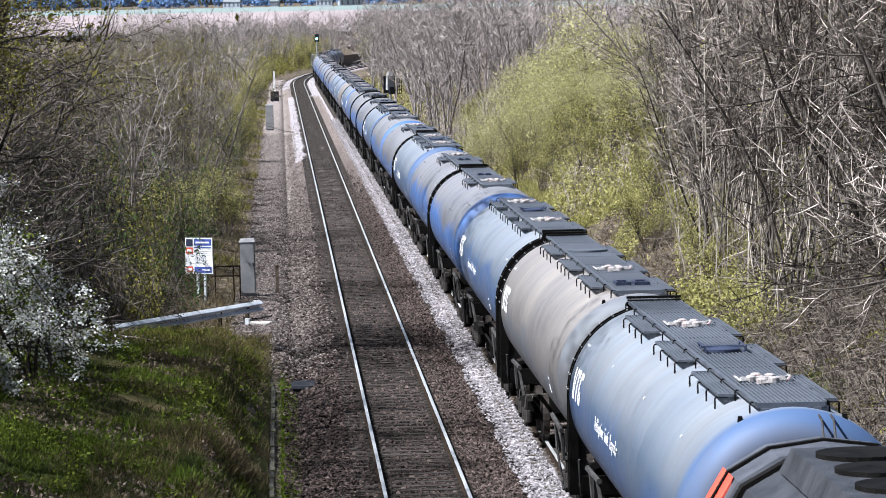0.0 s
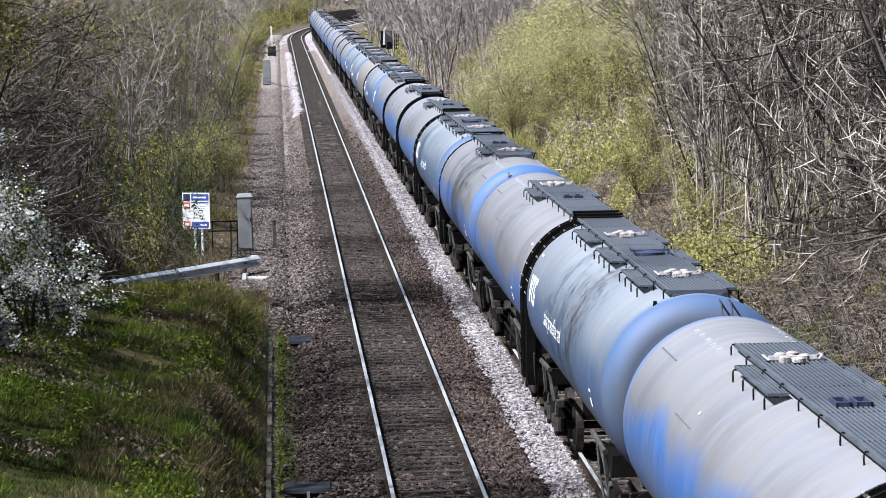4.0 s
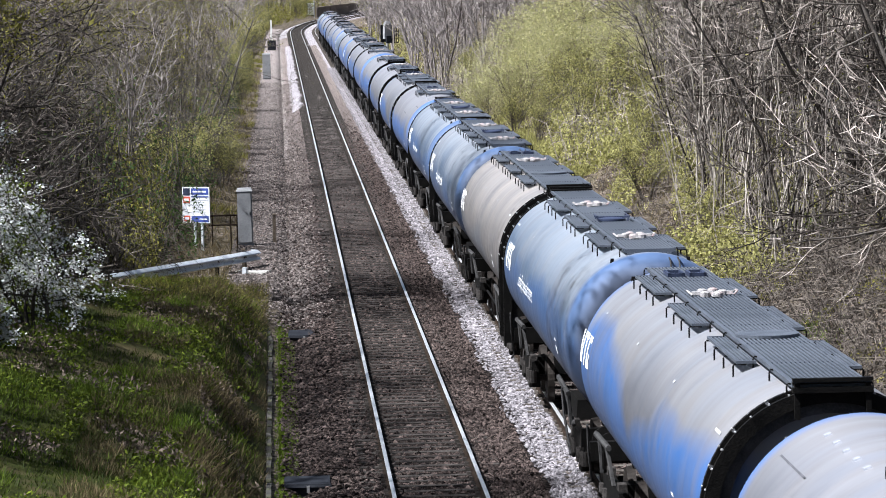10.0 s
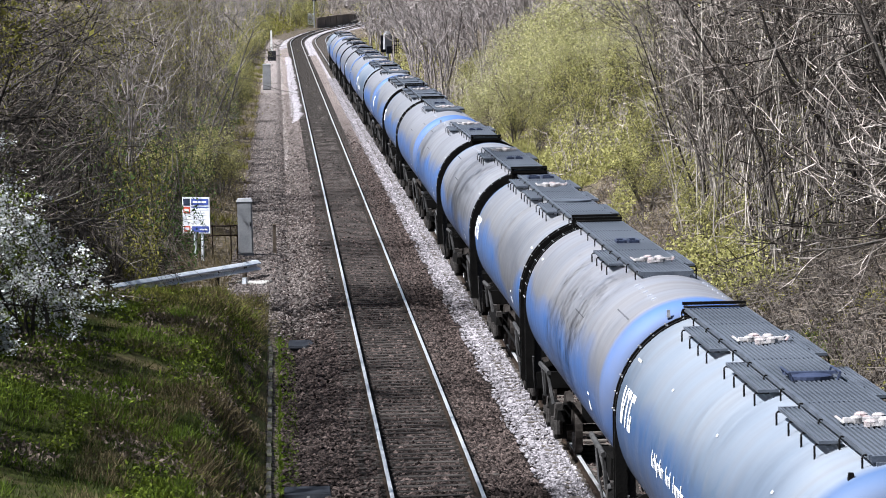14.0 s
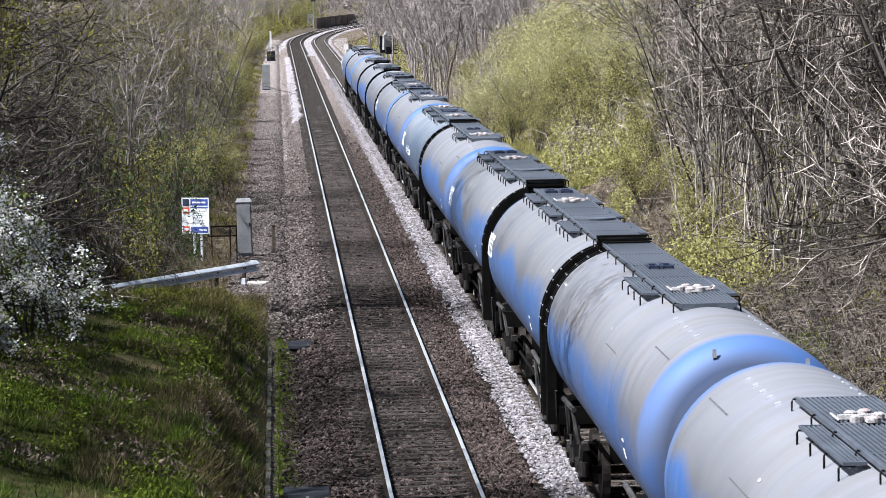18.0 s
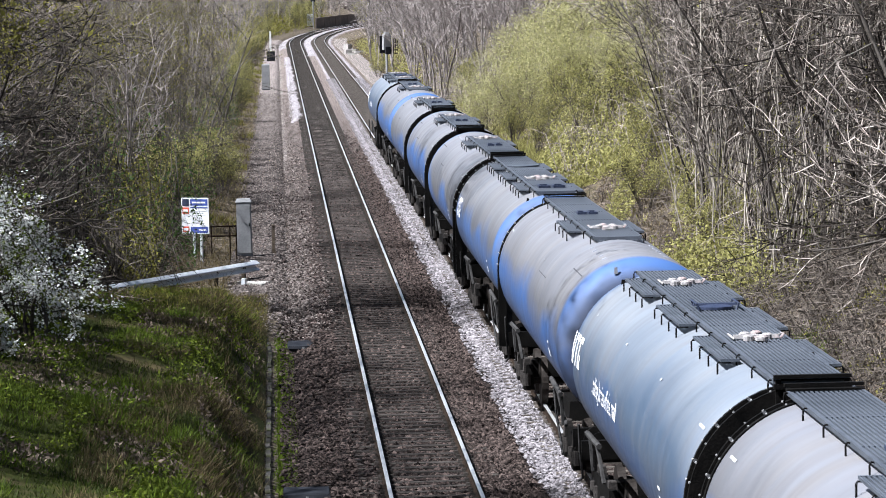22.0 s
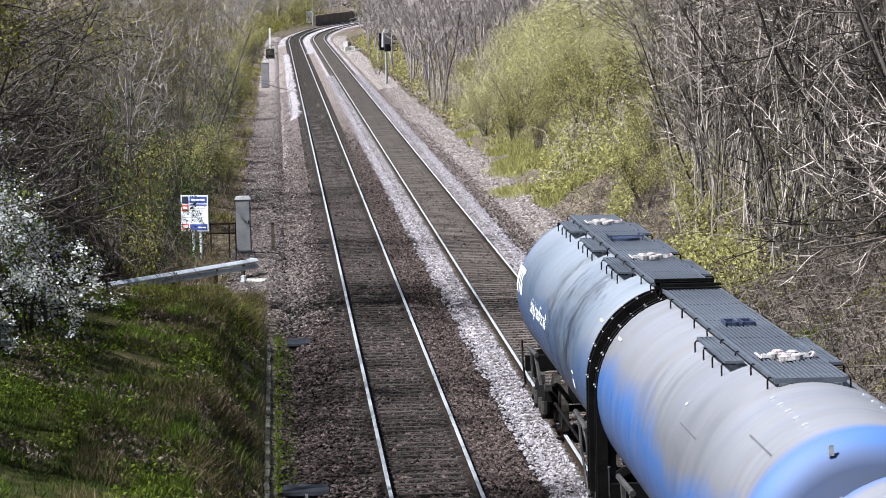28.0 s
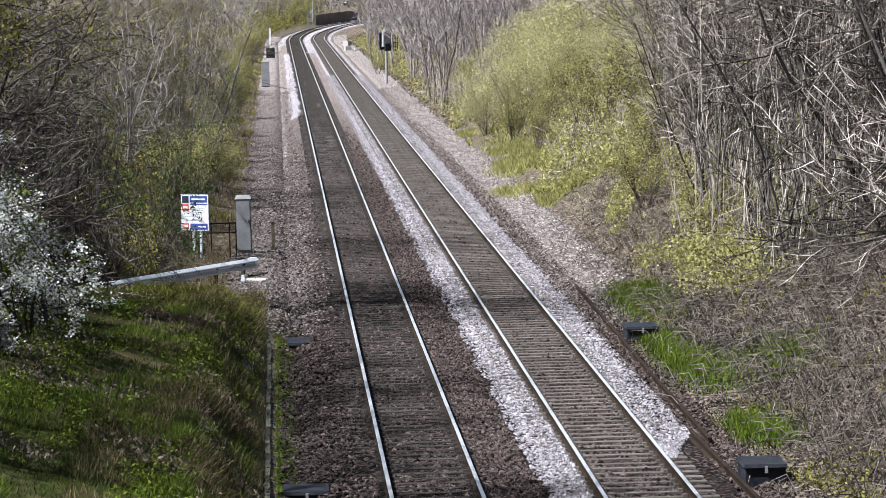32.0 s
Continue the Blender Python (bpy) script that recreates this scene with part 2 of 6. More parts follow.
def sheet(name, xs, ys, zf, material, label, category="ground", follow=True):
    s = Shape()
    for y in ys:
        for x in xs:
            sx = x + (line(y)[0] if follow else 0)
            s.v.append((sx, y, zf(sx, y)))
    w = len(xs)
    for j in range(len(ys) - 1):
        for i in range(w - 1):
            a = j * w + i
            s.f.append((a, a + 1, a + w + 1, a + w))
    ob = new(name, s.mesh(name, material, True))
    return tagged(ob, label, category, kind="structure")


def spread(*legs):
    out = []
    for a, b, step in legs:
        n = max(1, round((b - a) / step))
        out += [a + (b - a) * i / n for i in range(n)]
    return out + [legs[-1][1]]


ground = sheet("ground", spread((-2500, -120, 300), (-120, -20, 10), (-20, 24, 0.5), (24, 120, 10), (120, 2500, 300)),
               spread((-300, 40, 30), (40, 140, 1.0), (140, 320, 3), (320, 900, 15), (900, 4500, 300)), ground_z, M_SOIL,
               "earth with leaf litter and patchy grass beside the line")


sheet("turf", spread((-14, -0.42, 0.4)), spread((30, 102, 0.8)), lambda x, y: ground_z(x, y) + 0.035, M_TURF, "mossy green turf covering the bank", "grass")


def bed_z(x, y):
    """Top of the ballast: level between the rails, shoulders outside."""
    d = min(abs(x - line(y)[0] - LEFT_X), abs(x - line(y)[0] - RIGHT_X))
    return -0.17 - 0.05 * smooth(0.95, 1.75, d) - 0.5 * smooth(1.5, 3.2, max(LEFT_X - (x - line(y)[0]), (x - line(y)[0]) - RIGHT_X)) + 0.02 * noise.noise((x * 2, y * 2, 3))


def cess_z(x0, x1, y0):
    """Height of a gravel path that feathers out into the ground at its edges."""
    return lambda x, y: ground_z(x, y) - 0.03 + 0.08 * smooth(0, 0.6, min(x - line(y)[0] - x0, x1 - x + line(y)[0])) * smooth(y0, y0 + 9, y + 2.5 * noise.noise((x * 0.9, y * 0.3, 7))) + 0.012 * noise.noise((x * 3, y * 2, 9))


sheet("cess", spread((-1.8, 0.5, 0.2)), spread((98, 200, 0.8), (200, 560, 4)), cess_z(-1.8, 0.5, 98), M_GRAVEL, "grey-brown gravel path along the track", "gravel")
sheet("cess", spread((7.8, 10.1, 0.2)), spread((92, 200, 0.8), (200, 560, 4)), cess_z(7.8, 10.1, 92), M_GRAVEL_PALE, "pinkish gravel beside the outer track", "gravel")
sheet("ballast_bed", spread((0.0, 9.2, 0.23)), spread((40, 128, 0.5), (128, 230, 1.5), (230, 1000, 5)), bed_z, M_BALLAST, "bed of brown crushed-stone ballast under two tracks, painted paler into the distance", "ballast")


def rail_section(x0, z_top=0.0):
    """Outline of a rail, foot to head."""
    return [(-0.07, -0.159), (0.07, -0.159), (0.07, -0.146), (0.012, -0.125), (0.010, -0.045), (0.035, -0.035), (0.035, -0.006), (0.027, 0.0),
            (-0.027, 0.0), (-0.035, -0.006), (-0.035, -0.035), (-0.010, -0.045), (-0.012, -0.125), (-0.07, -0.146)]


def rail(x, parent):
    s = Shape()
    ys = spread((20, 500, 40), (500, 1000, 10))
    sec = rail_section(0)
    n = len(sec)
    for y in ys:
        sh, h, _ = line(y)
        s.v.extend([(x + sh + px, y, pz) for px, pz in sec])
    for j in range(len(ys) - 1):
        for i in range(n):
            k = (i + 1) % n
            s.f.append((j * n + i, j * n + k, (j + 1) * n + k, (j + 1) * n + i))
    ob = part("rail", s, [M_RAIL, M_RAILTOP], parent, "steel rail with a bright running top")
    for p in ob.data.polygons:
        p.material_index = 1 if p.center.z > -0.004 else 0
    return ob


def track(name, cx, sleeper_mat, label, drop):
    t = thing(name, label, "railway track", kind="structure")
    for sgn in (-1, 1):
        rail(cx + sgn * GAUGE / 2, t)
    return t


track_left = track("track_1", LEFT_X, M_SLEEPER_OLD, "railway track with polished rails and half-buried stained sleepers", 0.02)
track_right = track("track_2", RIGHT_X, M_SLEEPER, "railway track with polished rails on grey concrete sleepers", 0.0)

# ---- the train ----
PITCH_LEN = 18.27
TANK_R, TANK_Z, TANK_HALF = 1.43, 2.44, 8.3


def tank_mat(name, pale, paint, amount, warm, flank, bands=0.35, wiped=0.6):
    """Weathered tank paint: blue paint under grey road dirt, wiped and streaked round the barrel; pale dust on top and
    dark flanks also carry the light's falloff.
    """
    m = bpy.data.materials.new(name)
    m.use_nodes = True
    n, l = m.node_tree.nodes, m.node_tree.links
    bsdf = n["Principled BSDF"]
    co = n.new("ShaderNodeTexCoord")
    sep = n.new("ShaderNodeSeparateXYZ")
    info = n.new("ShaderNodeObjectInfo")
    l.new(co.outputs["Object"], sep.inputs[0])

    def node(kind, **kw):
        k = n.new(kind)
        for key, val in kw.items():
            k.inputs[key].default_value = val
        return k

    def math_(op, a, b=None, c=None):
        k = n.new("ShaderNodeMath")
        k.operation = op
        for i, v in enumerate((a, b, c)):
            if v is None:
                continue
            if isinstance(v, (int, float)):
                k.inputs[i].default_value = v
            else:
                l.new(v, k.inputs[i])
        return k.outputs[0]

    def ramp(v, lo, hi, a=0.0, b=1.0):
        k = n.new("ShaderNodeMapRange")
        k.inputs[1].default_value, k.inputs[2].default_value, k.inputs[3].default_value, k.inputs[4].default_value = lo, hi, a, b
        l.new(v, k.inputs[0])
        return k.outputs[0]

    def mixc(f, a, b):
        k = n.new("ShaderNodeMix")
        k.data_type = "RGBA"
        for i, v in ((0, f), (6, a), (7, b)):
            if isinstance(v, tuple):
                k.inputs[i].default_value = (*v, 1)
            else:
                l.new(v, k.inputs[i])
        return k.outputs[2]

    rnd = math_("MULTIPLY", info.outputs["Random"], 60.0)
    comb = n.new("ShaderNodeCombineXYZ")
    l.new(math_("MULTIPLY", sep.outputs[0], 0.55), comb.inputs[0])
    l.new(math_("ADD", math_("MULTIPLY", sep.outputs[1], 0.24), rnd), comb.inputs[1])
    l.new(math_("MULTIPLY", sep.outputs[2], 0.5), comb.inputs[2])
    big = node("ShaderNodeTexNoise", Scale=0.9, Detail=2.0, Roughness=0.45)
    l.new(comb.outputs[0], big.inputs["Vector"])
    comb2 = n.new("ShaderNodeCombineXYZ")
    l.new(math_("MULTIPLY", sep.outputs[0], 0.35), comb2.inputs[0])
    l.new(math_("ADD", math_("MULTIPLY", sep.outputs[1], 1.7), rnd), comb2.inputs[1])
    l.new(math_("MULTIPLY", sep.outputs[2], 0.35), comb2.inputs[2])
    streak = node("ShaderNodeTexNoise", Scale=1.5, Detail=3.0, Roughness=0.5)
    l.new(comb2.outputs[0], streak.inputs["Vector"])
    fine = node("ShaderNodeTexNoise", Scale=14.0, Detail=4.0)
    l.new(co.outputs["Object"], fine.inputs["Vector"])
    # bare paint: low on the flanks, broken by noise, and round the rim of the dished end
    low = ramp(sep.outputs[2], 0.95, -0.35)
    v = math_("ADD", math_("MULTIPLY", big.outputs[0], 1.0), math_("MULTIPLY", low, 0.62))
    v = math_("ADD", v, math_("MULTIPLY", math_("SUBTRACT", streak.outputs[0], 0.5), 0.05))
    v = math_("ADD", v, math_("MULTIPLY", math_("SUBTRACT", info.outputs["Random"], 0.5), 0.16))
    bare = ramp(v, 1.06 - amount, 1.26 - amount, 0.0, 0.95)
    rim = math_("MULTIPLY", ramp(sep.outputs[1], 7.12, 7.52), ramp(sep.outputs[2], -0.5, 0.7, 0.3, 0.9))
    bare = math_("MAXIMUM", bare, rim)
    grey = mixc(ramp(streak.outputs[0], 0.3, 0.75), pale, warm)
    band = n.new("ShaderNodeCombineXYZ")
    l.new(math_("ADD", math_("MULTIPLY", sep.outputs[1], 0.55), rnd), band.inputs[1])
    l.new(math_("MULTIPLY", sep.outputs[2], 0.05), band.inputs[2])
    bn = node("ShaderNodeTexNoise", Scale=1.3, Detail=2.0, Roughness=0.4)
    l.new(band.outputs[0], bn.inputs["Vector"])
    grey = mixc(ramp(bn.outputs[0], 0.5, 0.56, 0.0, bands), grey, tuple(c * k for c, k in zip(warm, (1.22, 1.18, 1.10))))
    grey = mixc(ramp(bn.outputs[0], 0.45, 0.40, 0.0, bands), grey, tuple(c * 0.72 for c in pale))
    grey = mixc(ramp(fine.outputs[0], 0.3, 0.8, 0.0, 0.25), grey, tuple(c * 0.8 for c in pale))
    # pale top, dark flank: falloff of light put into the colour
    top_pale = ramp(math_("ADD", sep.outputs[2], math_("MULTIPLY", math_("SUBTRACT", big.outputs[0], 0.5), 1.5)), 0.28, 1.28)
    grey = mixc(top_pale, flank, grey)
    col = mixc(bare, grey, paint)
    # dark dust streaks, in patches
    comb3 = n.new("ShaderNodeCombineXYZ")
    l.new(math_("MULTIPLY", sep.outputs[0], 0.5), comb3.inputs[0])
    l.new(math_("ADD", math_("MULTIPLY", sep.outputs[1], 2.6), math_("ADD", math_("MULTIPLY", sep.outputs[2], 1.6), rnd)), comb3.inputs[1])
    l.new(math_("MULTIPLY", sep.outputs[2], 0.6), comb3.inputs[2])
    thin = node("ShaderNodeTexNoise", Scale=1.1, Detail=3.0, Roughness=0.55, Distortion=0.25)
    l.new(comb3.outputs[0], thin.inputs["Vector"])
    patch = n.new("ShaderNodeCombineXYZ")
    l.new(math_("ADD", math_("MULTIPLY", sep.outputs[1], 0.30), math_("ADD", rnd, 7.3)), patch.inputs[1])
    l.new(math_("MULTIPLY", sep.outputs[2], 0.28), patch.inputs[2])
    pn = node("ShaderNodeTexNoise", Scale=1.0, Detail=2.0, Roughness=0.5)
    l.new(patch.outputs[0], pn.inputs["Vector"])
    where = math_("MULTIPLY", ramp(pn.outputs[0], 0.43, 0.55), ramp(sep.outputs[2], 1.36, 0.95, 0.1, 1.0))
    dark = math_("MULTIPLY", ramp(thin.outputs[0], 0.38, 0.62), where)
    col = mixc(math_("MULTIPLY", dark, wiped), col, (0.058, 0.062, 0.074))
    brown = ramp(math_("ADD", streak.outputs[0], math_("MULTIPLY", big.outputs[0], 0.6)), 0.74, 1.15, 0.0, 0.4)
    col = mixc(brown, col, (0.105, 0.095, 0.088))
    # dished end painted darker, for the shade on its face
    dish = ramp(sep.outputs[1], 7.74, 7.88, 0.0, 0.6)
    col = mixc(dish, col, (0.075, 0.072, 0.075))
    # darkened towards the bottom, shade painted into the colour
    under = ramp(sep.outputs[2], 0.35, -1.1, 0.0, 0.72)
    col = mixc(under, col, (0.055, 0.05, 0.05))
    l.new(col, bsdf.inputs["Base Color"])
    bsdf.inputs["Metallic"].default_value = 0.0
    l.new(math_("ADD", ramp(streak.outputs[0], 0.3, 0.7, 0.36, 0.48), math_("MULTIPLY", rim, 0.28)), bsdf.inputs["Roughness"])
    bsdf.inputs["Specular IOR Level"].default_value = 0.5
    bp = node("ShaderNodeBump", Strength=0.03, Distance=0.01)
    l.new(streak.outputs[0], bp.inputs["Height"])
    l.new(bp.outputs[0], bsdf.inputs["Normal"])
    return m


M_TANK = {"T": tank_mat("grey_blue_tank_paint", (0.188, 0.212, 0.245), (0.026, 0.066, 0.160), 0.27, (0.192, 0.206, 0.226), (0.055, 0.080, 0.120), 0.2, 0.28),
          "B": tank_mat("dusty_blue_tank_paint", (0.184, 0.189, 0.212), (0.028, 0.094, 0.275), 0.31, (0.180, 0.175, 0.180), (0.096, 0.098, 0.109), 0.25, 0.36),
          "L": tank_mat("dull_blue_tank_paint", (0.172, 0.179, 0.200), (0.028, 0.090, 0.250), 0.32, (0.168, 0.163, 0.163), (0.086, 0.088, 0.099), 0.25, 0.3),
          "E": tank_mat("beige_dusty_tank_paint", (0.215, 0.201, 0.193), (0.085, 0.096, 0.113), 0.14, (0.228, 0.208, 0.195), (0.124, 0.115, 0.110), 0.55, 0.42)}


def barrel(short):
    """The tank: a long drum with a dished, rounded end; y along it, the hooped end (towards -y) shorter."""
    prof = [(-TANK_HALF - 0.12, 0.001), (-TANK_HALF - 0.1, TANK_R - 0.5), (-TANK_HALF - 0.03, TANK_R - 0.14), (-TANK_HALF, TANK_R - 0.03)]
    prof += [(y, TANK_R) for y in (-8.25, -7.2, -4, 0, 4, 7.0, 7.45)]
    for i in range(1, 10):
        a = math.pi / 2 * i / 9
        prof.append((7.45 + 0.42 * math.sin(a), TANK_R - 0.42 * (1 - math.cos(a))))
    prof += [(7.97, 0.7), (8.0, 0.3), (8.01, 0.001)]
    return Shape().lathe(prof, 72)


def on_tank(side, y, z, lift=0.008):
    """A point on the barrel's skin at that height, on the side -1 or +1."""
    r = TANK_R + lift
    dz = max(-r, min(r, z - TANK_Z))
    return (side * math.sqrt(max(0, r * r - dz * dz)), y, TANK_Z + dz)


def decal(shape, side, y0, y1, z0, z1, skew=0.0):
    """A patch of paint that follows the barrel's curve."""
    vs, n = [], 5
    for i in range(n + 1):
        z = z0 + (z1 - z0) * i / n
        k = skew * i / n
        vs += [on_tank(side, y0 + k, z), on_tank(side, y1 + k, z)]
    fs = [(2 * i, 2 * i + 1, 2 * i + 3, 2 * i + 2) for i in range(n)]
    return shape.add(vs, fs)


def arch(y0, y1, r0, r1, n=40):
    """A hoop over the barrel, going straight down at both flanks."""
    out = [(-1, 0.85)] + [None] * (n + 1) + [(1, 0.85)]
    s = Shape()
    ring = []
    for i in range(n + 1):
        a = math.pi * (1 - i / n)
        ring.append((math.cos(a), math.sin(a)))
    pts_o = [(-r1, 0.85)] + [(c * r1, TANK_Z + d * r1) for c, d in ring] + [(r1, 0.85)]
    pts_i = [(-r0, 0.85)] + [(c * r0, TANK_Z + d * r0) for c, d in ring] + [(r0, 0.85)]
    vs = []
    for (xo, zo), (xi, zi) in zip(pts_o, pts_i):
        vs += [(xo, y0, zo), (xo, y1, zo), (xi, y1, zi), (xi, y0, zi)]
    fs = []
    for i in range(len(pts_o) - 1):
        k = 4 * i
        for j in range(4):
            fs.append((k + j, k + (j + 1) % 4, k + 4 + (j + 1) % 4, k + 4 + j))
    return s.add(vs, fs)


SLAT = Shape().box(-0.012, -0.5, -0.05, 0.013, 0.5, 0.03)
MESHES = {}


def shared(name, make, material, smooth=False):
    """One mesh for all alike parts."""
    if name not in MESHES:
        MESHES[name] = make().mesh(name, material, smooth)
    return MESHES[name]


def valve_set():
    s = Shape()
    for k in range(5):
        a = k * 1.256
        s.lathe([(0.0, 0.001), (0.0, 0.085), (0.09, 0.085), (0.12, 0.05), (0.125, 0.001)], 10, "z", (0.17 * math.cos(a), 0.42 * math.sin(a), 0))
    s.box(-0.34, -0.07, 0.02, 0.34, 0.07, 0.09, None, 0.015).box(-0.05, -0.5, 0.02, 0.05, 0.5, 0.07, None, 0.01)
    for k in (-1, 1):
        s.tube([(k * 0.34, -0.2, 0.03), (k * 0.40, -0.1, 0.10), (k * 0.40, 0.1, 0.10), (k * 0.34, 0.2, 0.03)], 0.022, 6)
    return s


def manhole():
    s = Shape().lathe([(0.0, 0.001), (0.0, 0.30), (0.06, 0.30), (0.08, 0.26), (0.11, 0.12), (0.115, 0.001)], 20, "z")
    s.box(-0.36, -0.06, 0.08, 0.36, 0.06, 0.13, None, 0.012)
    for k in (-1, 1):
        s.tube([(k * 0.30, -0.42, 0.02), (k * 0.34, -0.42, 0.16), (k * 0.34, 0.42, 0.16), (k * 0.30, 0.42, 0.02)], 0.02, 6)
    return s


def twin_hatch():
    s = Shape()
    for k in (-0.2, 0.2):
        s.box(k - 0.15, -0.34, 0.0, k + 0.15, -0.26, 0.09).box(k - 0.15, 0.26, 0.0, k + 0.15, 0.34, 0.09)
        s.box(k - 0.16, -0.34, 0.0, k - 0.11, 0.34, 0.09).box(k + 0.11, -0.34, 0.0, k + 0.16, 0.34, 0.09)
    return s


def flat_lid():
    return Shape().lathe([(0.0, 0.001), (0.0, 0.40), (0.035, 0.40), (0.04, 0.34), (0.03, 0.30), (0.032, 0.001)], 24, "z")


def step_board(side, length):
    """The frame of a side step beside the walkway."""
    x_in, x_out, z = sorted((side * 0.440, side * 0.675)) + [3.86]
    s = Shape().box(x_in, -length / 2 - 0.03, z - 0.02, x_out, -length / 2 + 0.01, z + 0.015)
    s.box(x_in, length / 2 - 0.01, z - 0.02, x_out, length / 2 + 0.03, z + 0.015)
    return s.box(x_in, -length / 2, z - 0.02, x_in + 0.02, length / 2, z + 0.012).box(x_out - 0.02, -length / 2, z - 0.02, x_out, length / 2, z + 0.012)


def step_bracket(side):
    x = side * 0.66
    return Shape().tube([(side * 0.54, 0, 3.825), (x + side * 0.03, 0, 3.83), (x + side * 0.045, 0, 3.81), (x + side * 0.045, 0, 3.68)], 0.012, 5)


def leg_bracket(side):
    return Shape().tube([(side * 0.38, 0, 3.91), (side * 0.46, 0, 3.92), (side * 0.475, 0, 3.89), (side * 0.475, 0, 3.78)], 0.011, 5)


def wheelset():
    s = Shape()
    for k in (-1, 1):
        x = k * 0.755
        s.lathe([(x - 0.065, 0.001), (x - 0.065, 0.46 if k < 0 else 0.485), (x + 0.065, 0.485 if k < 0 else 0.46), (x + 0.065, 0.001)], 24, "x", (0, 0, 0.46))
    return s.lathe([(-1.05, 0.07), (1.05, 0.07)], 10, "x", (0, 0, 0.46))


def side_frame(side):
    x0, x1 = sorted((side * 0.98, side * 1.14))
    s = Shape()
    s.box(x0, -1.25, 0.62, x1, 1.25, 0.82, None, 0.02).box(x0, -0.45, 0.34, x1, 0.45, 0.64, None, 0.02)
    for k in (-1, 1):
        s.box(x0 - 0.03, k * 0.9 - 0.22, 0.30, x1 + 0.03, k * 0.9 + 0.22, 0.66, None, 0.03)
    return s


def axle_spring(side):
    s = Shape()
    for k in (-0.3, 0.3):
        s.lathe([(0.40, 0.001), (0.40, 0.085), (0.64, 0.085), (0.64, 0.001)], 10, "z", (side * 1.12, k, 0))
    return s.box(side * 1.06 - 0.06, -0.16, 0.66, side * 1.06 + 0.10, 0.16, 0.92, None, 0.02)


def saddle(y):
    """The cradle plate under one end of the barrel."""
    s = Shape()
    vs, fs, n = [], [], 16
    for i in range(n + 1):
        a = math.pi * (1.12 + 0.76 * i / n)
        x, z = TANK_R * 1.01 * math.cos(a), TANK_Z + TANK_R * 1.01 * math.sin(a)
        for yy in (y - 0.45, y + 0.45):
            vs += [(x * 0.72, yy, z), (max(-0.75, min(0.75, x * 0.95)), yy, 0.95)]
    for i in range(n):
        k = 4 * i
        fs += [(k, k + 4, k + 5, k + 1), (k + 2, k + 3, k + 7, k + 6), (k, k + 2, k + 6, k + 4)]
    return s.add(vs, fs)


M_BRACE = mat("dusty_grey_brace", (0.018, 0.018, 0.018), (0.075, 0.072, 0.070), 6, 0.7, 0.2, 0.2)
M_AXLE = mat("dusty_axlebox", (0.012, 0.011, 0.010), (0.060, 0.054, 0.050), 5, 0.8, 0.1, 0.3)
M_BOLT = mat("white_bolt_cap", (0.28, 0.28, 0.28), (0.50, 0.50, 0.50), 5, 0.6, 0, 0.0)
M_STUD = mat("pale_stud", (0.20, 0.21, 0.24), (0.30, 0.31, 0.34), 8, 0.5, 0, 0.1)
M_SEAM = mat("dirty_weld", (0.05, 0.05, 0.055), (0.10, 0.10, 0.11), 8, 0.7, 0, 0.1)
# lettering: word by word, the stroke heights of each (1: short, 2: tall, 3: hanging)
WORDS = {0: (2, 1, 2, 2, 3, 1, 2, 1, 1), 1: (2, 1, 3, 1, 1, 2, 1), 2: (1, 2, 2, 1, 2, 1), 3: (2, 1, 1, 2)}


def slogan(text, side, y_start, z, size=0.42):
    """Letters of the built-in font, laid on the barrel's flank and read along the train."""
    cu = bpy.data.curves.new("slogan", "FONT")
    cu.body, cu.size, cu.resolution_u = text, size, 2
    tmp = new("slogan", cu)
    bpy.context.view_layer.update()
    me = bpy.data.meshes.new_from_object(tmp.evaluated_get(bpy.context.evaluated_depsgraph_get()))
    bpy.data.objects.remove(tmp)
    bpy.data.curves.remove(cu)
    for v in me.vertices:
        along, up = v.co.x * 0.80, v.co.y
        v.co = Vector(on_tank(side, side * -1 * (y_start - along), z + up, 0.010))
    me.materials.clear()
    me.materials.append(M_WHITE)
    return me


